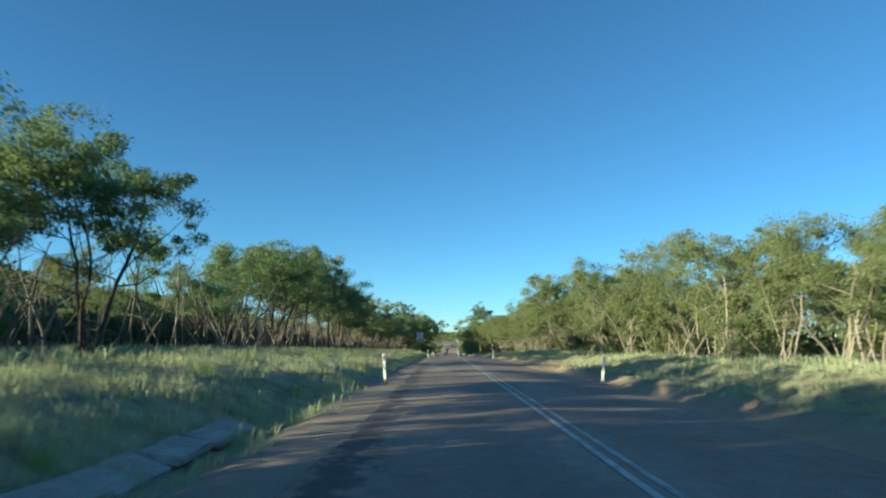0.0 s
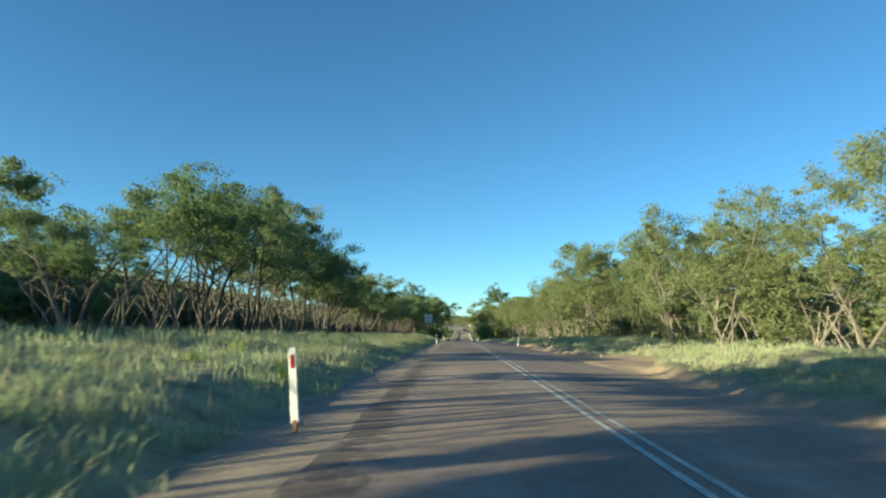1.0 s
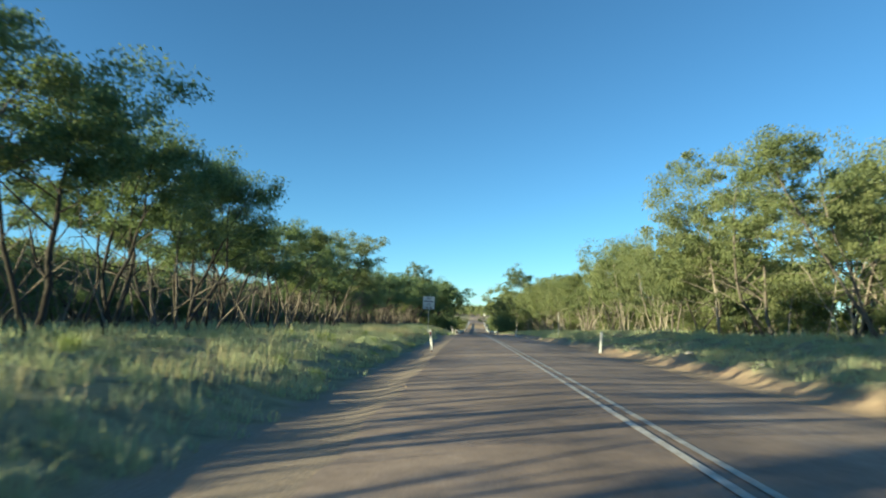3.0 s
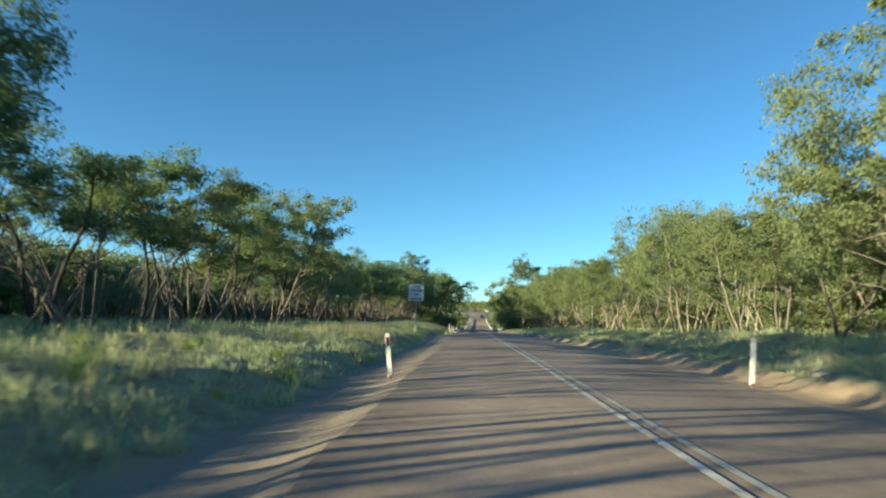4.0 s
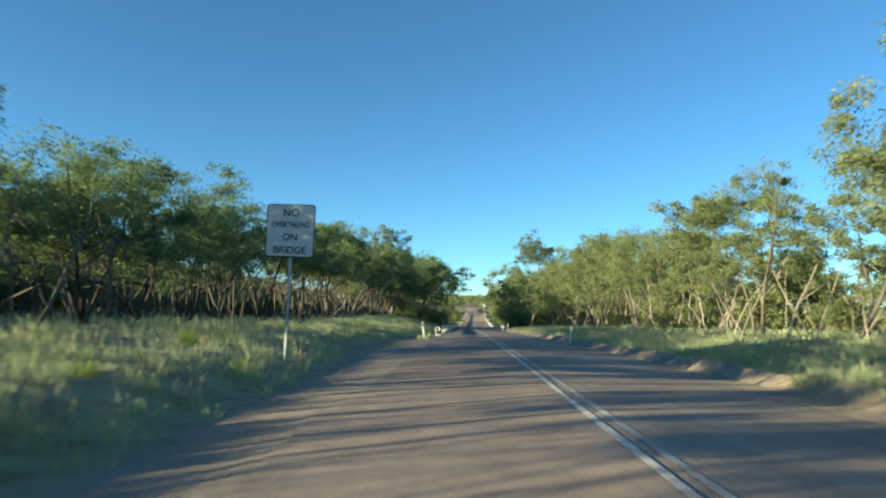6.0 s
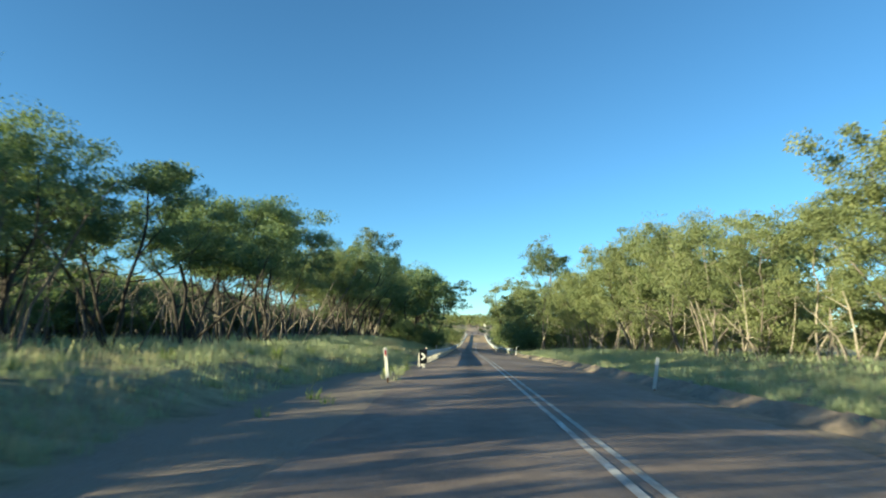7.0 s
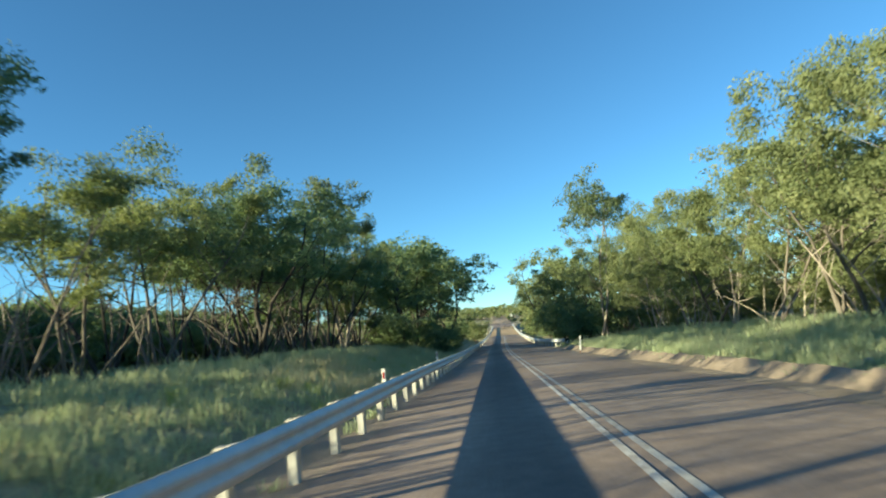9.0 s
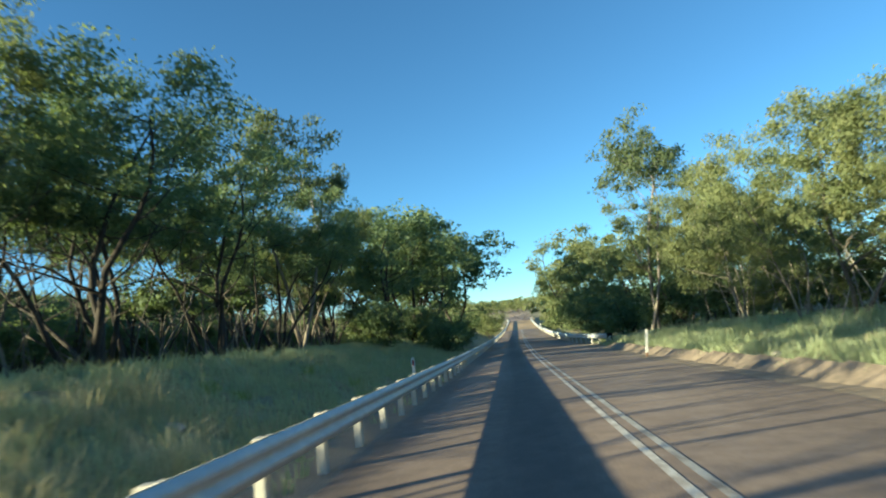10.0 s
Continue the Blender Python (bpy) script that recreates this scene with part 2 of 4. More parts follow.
def wave(x, y, s, seed):
    """Soft uneven ground, the sum of a few waves."""
    out = 0.0
    rng = np.random.RandomState(seed)
    for k in range(6):
        a, f, p = rng.uniform(0, 6.28), (1 + 0.7 * k) / s, rng.uniform(0, 6.28)
        out = out + np.sin((x * np.cos(a) + y * np.sin(a)) * f * 6.28 + p) / (1 + 0.6 * k)
    return out / 3


def verge_edge(side, y):
    """How far from the centre line the grass begins."""
    if side < 0:
        return 4.45 + 0.2 * smooth(60, 70, y) + 1.35 * smooth(116, 125, y) * smooth(145, 138, y)
    return 4.75 - 0.05 * smooth(100, 125, y) + 1.9 * smooth(49, 52, y) * smooth(62, 58, y)


def ground_z(x, y):
    """Height of the ground; the road's seal lies on it."""
    x, y = np.asarray(x, float), np.asarray(y, float)
    r = x - road_x(y)
    a = np.abs(r)
    z = road_z(y) - 0.03 * np.minimum(a, 3.6) - 0.06 * smooth(2.95, 2.75, a)
    left, right = smooth(0, -1, r), smooth(0, 1, r)
    # left: gravel shoulder, shallow drain, verge that rises to the trees
    rise_l = 0.3 + 0.75 * smooth(140, 180, y) + 0.1 * smooth(60, 20, y)
    foot = verge_edge(-1, y) + 0.05 + 1.5 * smooth(34, 26, y) + 0.3 * smooth(143, 148, y)
    z = z + left * (-0.05 * np.clip(a - 3.6, 0, 1.2) - 0.22 * smooth(4.4, 5.2, a) * smooth(6.6, 5.6, a) * smooth(36, 26, y)
                    - 0.11 * smooth(3.3, 3.6, a) * smooth(60, 70, y) * smooth(112, 98, y)
                    + 0.46 * smooth(foot, foot + 1.9, a + 0.25 * wave(x, y, 4.0, 8)) + rise_l * smooth(5.8, 11, a))
    # right: eroded drain with a steep sandy outer bank
    far = smooth(100, 125, y)
    rough = 1 - 0.65 * far
    a = np.where(r > 3.6, a + 0.32 * rough * wave(r * 0.6, y, 2.6, 5) * smooth(4.2, 4.6, a), a)
    lumps = 1 + 0.8 * wave(r * 2, y, 3.1, 6) * rough
    gap = 1 - 0.9 * smooth(48, 52, y) * smooth(63, 58, y)
    z = z + right * (-gap * 0.02 * smooth(3.75, 4.35, a) * smooth(5.3, 4.5, a) + gap * (0.10 + 0.17 * rough) * smooth(4.0 + 0.3 * far, 5.0 + 0.4 * far, a) * lumps
                     + (0.6 - 0.1 * rough) * (far * smooth(5.6, 14, a) + (1 - far) * smooth(5.5, 9, a)))
    z = z + right * (1 - gap) * 0.075 * smooth(3.42, 3.7, a)
    z = z + smooth(5, 8, a) * 0.13 * wave(x, y, 9.0, 2) + smooth(4.6, 6, a) * 0.05 * wave(x, y, 2.3, 3)
    # creek gully that the bridge crosses
    z = z - 3.6 * smooth(4.5, 9, a) * smooth(272, 298, y) * smooth(392, 368, y)
    z = z + smooth(60, 300, a) * (3.0 * wave(x, y, 700.0, 4))
    return z


def ground():
    xs = np.r_[-2600, -1500, -800, -450, -250, -150, -100, -70, -50, -38, -30, np.arange(-25, -8, 1.0), np.arange(-8, -3, 0.3),
               -3, -2, -1, 0, 1, 2, 3, np.arange(3.2, 7, 0.2), np.arange(7, 12, 0.6), np.arange(12, 25, 1.3), 30, 38, 50, 70, 100, 150, 250, 450, 800, 1500, 2600]
    ys = np.r_[-400, -200, -120, -80, -50, -30, np.arange(-20, 215, 0.6), np.arange(215, 340, 3), np.arange(340, 640, 12), 660, 720, 800, 950, 1200, 1600, 2200, 3000]
    X, Y = np.meshgrid(xs, ys)
    Xw = X + np.maximum(road_x(Y), -60) * np.exp(-np.abs(X) / 60)
    V = np.c_[Xw.ravel(), Y.ravel(), ground_z(Xw, Y).ravel()]
    n, m = len(xs), len(ys)
    i = (np.arange(m - 1)[:, None] * n + np.arange(n - 1)[None]).ravel()
    F = np.c_[i, i + 1, i + 1 + n, i + n]
    ob = new("ground", mesh_from("ground", V.tolist(), F.tolist(), M_GROUND, smooth=True))
    tagged(ob, "uneven earth verge with gravel, sand and dry grass", "ground", kind="structure")


def ribbon(name, y0, y1, step, left, right, lift, mat, cols=1, ragged=0.0, thick=0.0, seed=1):
    """A strip along the road between two offsets from its centre."""
    rng = np.random.RandomState(seed)
    ys = np.arange(y0, y1 + 0.01, step)
    wob = lambda: np.convolve(rng.normal(0, 1, len(ys) + 4), np.ones(5) / 5, "valid")[: len(ys)] * ragged
    lo, hi = (left(ys) if callable(left) else np.full(len(ys), left)) + wob(), np.full(len(ys), right) + wob()
    V, F = [], []
    for k in range(cols + 1):
        o = lo + (hi - lo) * k / cols
        V += np.c_[o + road_x(ys), ys, road_z(ys) - 0.03 * np.abs(o) + lift].tolist()
    n = len(ys)
    F = [(k * n + i, (k + 1) * n + i, (k + 1) * n + i + 1, k * n + i + 1) for k in range(cols) for i in range(n - 1)]
    if thick:
        for side, flip in ((0, 0), (cols, 1)):
            rim = len(V)
            V += [V[side * n + i] for i in range(n)]
            base = len(V)
            V += [(V[side * n + i][0] + (-0.04, 0.04)[flip], V[side * n + i][1], V[side * n + i][2] - thick) for i in range(n)]
            for i in range(n - 1):
                q = (rim + i, rim + i + 1, base + i + 1, base + i)
                F.append(q if not flip else q[::-1])
    return new(name, mesh_from(name, V, F, mat, smooth=True))


ground()
tagged(ribbon("road", -60, 520, 0.5, lambda y: -3.40 + 0.27 * smooth(50, 58, y) * smooth(142, 108, y), 3.5, 0.012, M_ROAD, 10, 0.13, 0.08), "worn reddish chip seal road with ragged edges", "road", kind="structure")
for side, paint in ((-0.11, M_LINE), (0.11, M_LINE_WORN)):
    tagged(ribbon("centre_line", -60, 292, 0.5, side - 0.045, side + 0.045, 0.017, paint, 1, 0.006), "worn white painted centre line", "road marking", kind="structure")




M_DUST = simple("ochre_dust", (0.36, 0.235, 0.12), (0.56, 0.39, 0.21), 0.8, 0.95, relief=0.3)
tagged(ribbon("bridge_surface", 296, 371, 0.5, -3.45, 3.55, 0.022, M_DUST, 4, 0.05, 0.05, 3), "bridge deck covered in ochre dust", "road", kind="structure")


# ---- trees ----
def tube(V, F, pts, radii, sides):
    """A tapered limb along points."""
    base = len(V)
    for k, (p, r) in enumerate(zip(pts, radii)):
        d = (pts[min(k + 1, len(pts) - 1)] - pts[max(k - 1, 0)])
        d = d / (np.linalg.norm(d) + 1e-9)
        a = np.cross(d, (0.31, 0.95, 0.1))
        a /= np.linalg.norm(a) + 1e-9
        c = np.cross(d, a)
        for s in range(sides):
            w = 6.2832 * s / sides
            V.append(p + r * (math.cos(w) * a + math.sin(w) * c))
    for k in range(len(pts) - 1):
        for s in range(sides):
            i, j = base + k * sides + s, base + k * sides + (s + 1) % sides
            F.append((i, j, j + sides, i + sides))


def limb(rng, start, way, length, bend, rise, steps):
    """Points of a crooked limb."""
    pts, d = [start], way / np.linalg.norm(way)
    for _ in range(steps):
        d = d + rng.normal(0, bend, 3) + np.array((0, 0, rise))
        d /= np.linalg.norm(d)
        pts.append(pts[-1] + d * length / steps)
    return pts


def leaves_at(rng, centres, radius, count, size, droop):
    """Slender hanging leaves in uneven clumps; arrays of quads."""
    k = rng.randint(0, len(centres), count)
    off = rng.normal(0, 1, (count, 3))
    off /= np.linalg.norm(off, axis=1, keepdims=True) + 1e-9
    off *= (rng.uniform(0, 1, (count, 1)) ** 0.45)
    rad = radius[k][:, None] * np.array((1.0, 1.0, 0.62))
    at = centres[k] + off * rad
    d = rng.normal(0, 1, (count, 3)) + off * 0.5
    d[:, 2] = d[:, 2] * 0.5 - droop
    d /= np.linalg.norm(d, axis=1, keepdims=True)
    side = np.cross(d, rng.normal(0, 1, (count, 3)))
    side /= np.linalg.norm(side, axis=1, keepdims=True) + 1e-9
    ln = size * rng.uniform(0.6, 1.35, (count, 1))
    w = ln * rng.uniform(0.14, 0.26, (count, 1))
    V = np.stack([at - d * ln * 0.5 - side * w, at - d * ln * 0.4 + side * w, at + d * ln * 0.5], 1).reshape(-1, 3)
    F = np.arange(count * 3).reshape(-1, 3)
    return V, F


def tree_meshes(seed, height, stems, spread, first, crown, count, size, droop, bark, leaf, sides=6, thick=0.0115, lean=0.0, base=0.2, twigs=3, round_out=0.42):
    """Trunk and crown meshes of one tree. first, base: shares of the height where limbs and leaves begin; crown: clump radius."""
    rng = np.random.RandomState(seed)
    V, F, tips = [], [], []
    turn0 = rng.uniform(0, 6.28)
    for s in range(stems):
        turn = turn0 + 6.28 * s / stems + rng.uniform(-0.5, 0.5)
        out = spread * rng.uniform(0.5, 1.2) * (1.0 if stems > 1 else 0.4)
        way = np.array((math.cos(turn) * out + lean, math.sin(turn) * out, 1.0))
        size_s = height * rng.uniform(0.62, 0.84)
        trunk = limb(rng, np.array((rng.uniform(-0.2, 0.2), rng.uniform(-0.2, 0.2), -0.25)), way, size_s, 0.13, 0.07, 9)
        r0 = height * thick * rng.uniform(0.75, 1.2)
        tube(V, F, trunk, np.linspace(r0, r0 * 0.22, 10), sides)
        tips.append(trunk[-1])
        for b in range(rng.randint(8, 12)):
            k = rng.uniform(first, 0.98) * 9
            i = int(k)
            p = trunk[i] + (trunk[min(i + 1, 9)] - trunk[i]) * (k - i)
            a = rng.uniform(0, 6.28)
            w = np.array((math.cos(a), math.sin(a), rng.uniform(0.05, 0.9)))
            ln = height * rng.uniform(0.2, 0.42) * (1.15 - 0.5 * k / 9)
            br = limb(rng, p, w, ln, 0.2, 0.05, 5)
            rb = r0 * (1 - 0.78 * k / 9) * 0.5
            tube(V, F, br, np.linspace(rb, rb * 0.2, 6), max(3, sides - 3))
            tips += [br[-1], br[4] + rng.normal(0, 0.15, 3), br[3] + rng.normal(0, 0.25, 3)]
            for _ in range(twigs):
                q = br[rng.randint(2, 6)]
                a = rng.uniform(0, 6.28)
                tw = limb(rng, q, np.array((math.cos(a), math.sin(a), rng.uniform(-0.2, 0.8))), ln * rng.uniform(0.35, 0.6), 0.25, 0.03, 3)
                tube(V, F, tw, np.linspace(rb * 0.35, rb * 0.1, 4), 3)
                tips += [tw[-1], tw[2] + rng.normal(0, 0.12, 3)]
    tips, V = np.array(tips), np.array(V)
    # long limbs draw in to a rounded, uneven crown
    mid, reach = np.array((lean * height * 0.3, 0, height * 0.52)), np.array((height * round_out, height * round_out, height * 0.42))
    for P in (tips, V):
        rel = (P - mid) / reach
        d = np.linalg.norm(rel, axis=1, keepdims=True)
        bumpy = 1 + 0.16 * np.sin(3.1 * np.arctan2(rel[:, 1:2], rel[:, 0:1]) + seed) * np.cos(2.3 * rel[:, 2:3] + seed)
        far = 0.7 * bumpy
        new_d = np.where(d > far, far + 0.3 * np.tanh((d - far) / 0.3), d)
        moved = mid + rel * (new_d / (d + 1e-9)) * reach
        up = np.clip((P[:, 2:3] / height - 0.3) / 0.15, 0, 1)
        P += (moved - P) * up
    tips = tips[tips[:, 2] > height * base]
    rad = crown * rng.uniform(0.45, 1.25, len(tips)) * (0.75 + 0.5 * tips[:, 2] / height)
    LV, LF = leaves_at(rng, tips, rad, count, size, droop)
    top = np.percentile(LV[:, 2], 99.3)
    k = height / top
    trunk_me = mesh_from("trunk", V * k, F, bark, smooth=True)
    crown_me = triangles("crown", LV * k, leaf)
    return trunk_me, crown_me


rng_t = np.random.RandomState(11)


def plant(kind, x, y, height, base_height, label, group, turn=None, name="tree", sink=0.0, wide=1.0):
    """One tree: an Empty at its foot with trunk and crown."""
    top = new(name)
    k = height / base_height
    turn = rng_t.uniform(0, 6.28) if turn is None else turn
    top.matrix_world = Matrix.Translation((x, y, float(ground_z(x, y)) - sink)) @ Matrix.Rotation(turn, 4, "Z") @ Matrix.Diagonal((k * wide, k * wide, k, 1))
    for label_part, me in zip(("trunk", "crown"), kind):
        ob = new(label_part, me)
        ob.parent = top
    return tagged(top, label, "tree", group)


deeper = []


def plant_deep(kind, x, y, height, base_height, wide=1.0):
    """Keeps a tree of the deep woodland for the joined grove."""
    k = height / base_height
    turn = rng_t.uniform(0, 6.28)
    deeper.append((kind, Matrix.Translation((x, y, float(ground_z(x, y)))) @ Matrix.Rotation(turn, 4, "Z") @ Matrix.Diagonal((k * wide, k * wide, k, 1))))


def grove(name, label):
    """All deeper trees in one mesh."""
    mats, co, index, starts, slots, v0, l0 = [], [], [], [], [], 0, 0
    for kind, m in deeper:
        turn = np.array(m.to_3x3())
        for me in kind:
            V = np.empty(len(me.vertices) * 3, np.float32)
            me.vertices.foreach_get("co", V)
            I = np.empty(len(me.loops), np.int32)
            me.loops.foreach_get("vertex_index", I)
            S = np.empty(len(me.polygons), np.int32)
            me.polygons.foreach_get("loop_start", S)
            mat = me.materials[0]
            if mat not in mats:
                mats.append(mat)
            co.append(V.reshape(-1, 3) @ turn.T + np.array(m.translation))
            index.append(I + v0)
            starts.append(S + l0)
            slots.append(np.full(len(S), mats.index(mat), np.int32))
            v0, l0 = v0 + len(V) // 3, l0 + len(I)
    me = bpy.data.meshes.new(name)
    me.vertices.add(v0)
    me.vertices.foreach_set("co", np.concatenate(co).astype(np.float32).ravel())
    me.loops.add(l0)
    me.loops.foreach_set("vertex_index", np.concatenate(index))
    starts = np.concatenate(starts)
    me.polygons.add(len(starts))
    me.polygons.foreach_set("loop_start", starts)
    for mat in mats:
        me.materials.append(mat)
    me.polygons.foreach_set("material_index", np.concatenate(slots))
    me.update(calc_edges=True)
    tagged(new(name, me), label, "woodland", kind="stuff")


BASE = 9.0
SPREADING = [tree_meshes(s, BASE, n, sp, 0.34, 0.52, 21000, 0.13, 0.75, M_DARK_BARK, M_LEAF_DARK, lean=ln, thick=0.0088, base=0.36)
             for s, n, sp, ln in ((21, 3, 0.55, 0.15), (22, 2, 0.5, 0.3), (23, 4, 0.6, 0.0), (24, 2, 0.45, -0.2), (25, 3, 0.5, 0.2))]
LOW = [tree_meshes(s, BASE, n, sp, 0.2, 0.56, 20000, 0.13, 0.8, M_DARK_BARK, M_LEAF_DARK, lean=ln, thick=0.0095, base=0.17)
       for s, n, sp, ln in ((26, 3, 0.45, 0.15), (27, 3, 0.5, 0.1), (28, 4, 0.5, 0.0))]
OLIVE = [tree_meshes(s, BASE, n, sp, 0.28, 0.5, 19000, 0.12, 0.8, M_BARK, M_LEAF, lean=ln, thick=0.0075, base=0.3)
         for s, n, sp, ln in ((31, 2, 0.4, 0.2), (32, 3, 0.4, 0.0), (33, 2, 0.45, 0.25), (34, 2, 0.35, -0.2), (35, 3, 0.5, 0.1))]
WEEPING = [tree_meshes(s, BASE, n, sp, 0.2, 0.58, 21000, 0.125, 1.5, M_PALE, M_LEAF, lean=ln, thick=0.0058, base=0.16)
           for s, n, sp, ln in ((41, 3, 0.26, 0.1), (42, 2, 0.3, -0.1), (43, 3, 0.25, 0.0), (44, 2, 0.25, 0.15))]
GUM = [tree_meshes(s, BASE, n, 0.14, 0.58, 0.4, 8000, 0.13, 0.9, M_PALE, M_LEAF_PALE, lean=ln, thick=0.009, base=0.52, round_out=0.22) for s, n, ln in ((51, 2, 0.02), (52, 2, 0.0))]
BACK = [tree_meshes(s, BASE, n, 0.35, 0.33, 0.8, 3400, 0.34, 0.6, bark, leaf, sides=4, twigs=1)
        for s, n, bark, leaf in ((61, 2, M_DARK_BARK, M_LEAF_DARK), (62, 2, M_BARK, M_LEAF), (63, 3, M_PALE, M_LEAF), (64, 3, M_BARK, M_LEAF_DARK))]
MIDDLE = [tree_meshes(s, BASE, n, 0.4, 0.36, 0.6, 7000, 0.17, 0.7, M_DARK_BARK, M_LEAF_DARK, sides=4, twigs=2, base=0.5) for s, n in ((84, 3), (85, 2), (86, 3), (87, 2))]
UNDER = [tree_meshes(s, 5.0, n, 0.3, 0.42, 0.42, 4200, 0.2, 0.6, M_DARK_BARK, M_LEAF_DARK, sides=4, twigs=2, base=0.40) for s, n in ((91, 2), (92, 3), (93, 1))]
SCRUB = [tree_meshes(s, 4.0, n, 0.3, 0.08, 0.45, 4600, 0.16, 1.0, M_BARK, M_LEAF, sides=3, twigs=2, base=0.05, thick=0.008) for s, n in ((101, 3), (102, 4), (103, 2))]
CREEK = [tree_meshes(s, BASE, 3, 0.45, 0.3, 0.6, 7000, 0.25, 0.7, M_DARK_BARK, leaf, sides=4, twigs=2, base=0.16) for s, leaf in ((95, M_LEAF_DARK), (96, M_LEAF_DARK), (97, M_LEAF), (98, M_LEAF))]
BUSH = [tree_meshes(s, 3.0, 6, 0.9, 0.05, 0.5, 6000, 0.16, 0.3, M_DARK_BARK, M_LEAF_DARK, sides=3, base=0.03, twigs=1) for s in (71, 72)]

DARK = "spreading dark green bush tree with crooked dark stems"
OLV = "olive green bush tree with grey bark on the verge"
WEEP = "pale-barked gum tree with hanging yellow-green foliage"
TALL = "tall thin gum tree with sparse grey-green foliage"

# height of the woodland's edge along the road
LEFT_Y = (-60, 17, 28, 33, 35.4, 37.4, 46, 49, 52, 56.5, 60, 66, 73, 78, 83, 86, 88.2, 90, 96, 102, 108, 112, 114, 118, 121, 126, 133, 137, 143, 148, 152, 155.5, 158.5, 163, 167, 171, 176, 184, 191, 240)
LEFT_H = (5, 5.5, 7.3, 8.0, 8.1, 4.6, 4.7, 5.6, 7.4, 8.0, 8.8, 9.5, 9.0, 7.9, 7.8, 8.4, 7.9, 6.7, 6.7, 8.0, 8.5, 8.6, 6.8, 7.5, 6.9, 7.5, 8.0, 7.3, 8.0, 8.0, 9.3, 9.5, 8.0, 7.8, 9.7, 10.2, 10.6, 10.6, 10.2, 10.2)
RIGHT_Y = (-60, 31, 36, 42, 48, 53.5, 55.2, 57, 60, 65.8, 68, 74, 80, 85, 88, 93.5, 95.2, 101.5, 106.4, 111, 114, 118, 123.3, 128, 137, 140, 144, 148, 157, 163.5, 170, 178, 187, 198, 205, 240)
RIGHT_H = (6, 5.7, 7, 7.6, 8.1, 8.4, 6.9, 8.5, 9.4, 10, 8.7, 8.4, 8.9, 10.1, 10.8, 10.9, 7.1, 7.6, 8.2, 9.4, 10.3, 9.6, 8.6, 8.8, 8.8, 7.2, 7.9, 8.8, 9.4, 10.1, 10.2, 9.9, 9.8, 10.6, 11.0, 10.5)


def edge_height(x, y, knots):
    """Height above the tree's own foot that brings its crown to the woodland's outline over the road."""
    top = min(float(np.interp(y + d, *knots)) for d in (-1.3, 0, 1.3))
    return top + float(road_z(y)) - float(ground_z(x, y))


# stretches of the verge where the low sun comes in under the crowns
SUNNY = ((36, 106), (133, 179))


def sunny(y):
    return any(a < y < b for a, b in SUNNY)


def front_rows():
    """The trees along both edges of the cleared verge."""
    rng = np.random.RandomState(5)
    plant(SPREADING[2], -12.9, 175.2, 8.3, BASE, "large dark spreading tree with many crooked stems", "trees along the road", turn=0.6, wide=1.2)
    y = -4.0
    while y < 208:
        if 171.0 < y < 178.5:
            y = 178.6
        if 37.2 < y < 46.5:
            y = 46.6
        if 158.2 < y < 163.6:
            y = 163.7
        x = -13.6 + rng.uniform(-1.1, 1.1)
        h = edge_height(x, y, (LEFT_Y, LEFT_H)) * rng.uniform(0.94, 1.0)
        kinds, label = ((SPREADING, DARK) if rng.randint(0, 8) < 7 else (OLIVE, OLV))
        if not sunny(y) and rng.randint(0, 8) < (7 if y < 36 else 4):
            kinds, label = LOW, DARK
        plant(kinds[rng.randint(len(kinds))], x - (h < 5) * 1.2, y, h, BASE, label, "trees along the road", wide=0.95 + 0.1 * (h < 7))
        y += rng.uniform(3.5, 5.2)
    y = 12.0
    while y < 212:
        x = 12.6 + rng.uniform(-1.1, 1.2)
        h = edge_height(x, y, (RIGHT_Y, RIGHT_H)) * rng.uniform(0.92, 0.97)
        kinds, label = ((WEEPING, WEEP) if rng.randint(0, 8) < 5 else (OLIVE, OLV))
        plant(kinds[rng.randint(len(kinds))], x, y, h, BASE, label, "trees along the road", wide=0.92 + 0.1 * (h < 7))
        y += rng.uniform(3.5, 5.2)


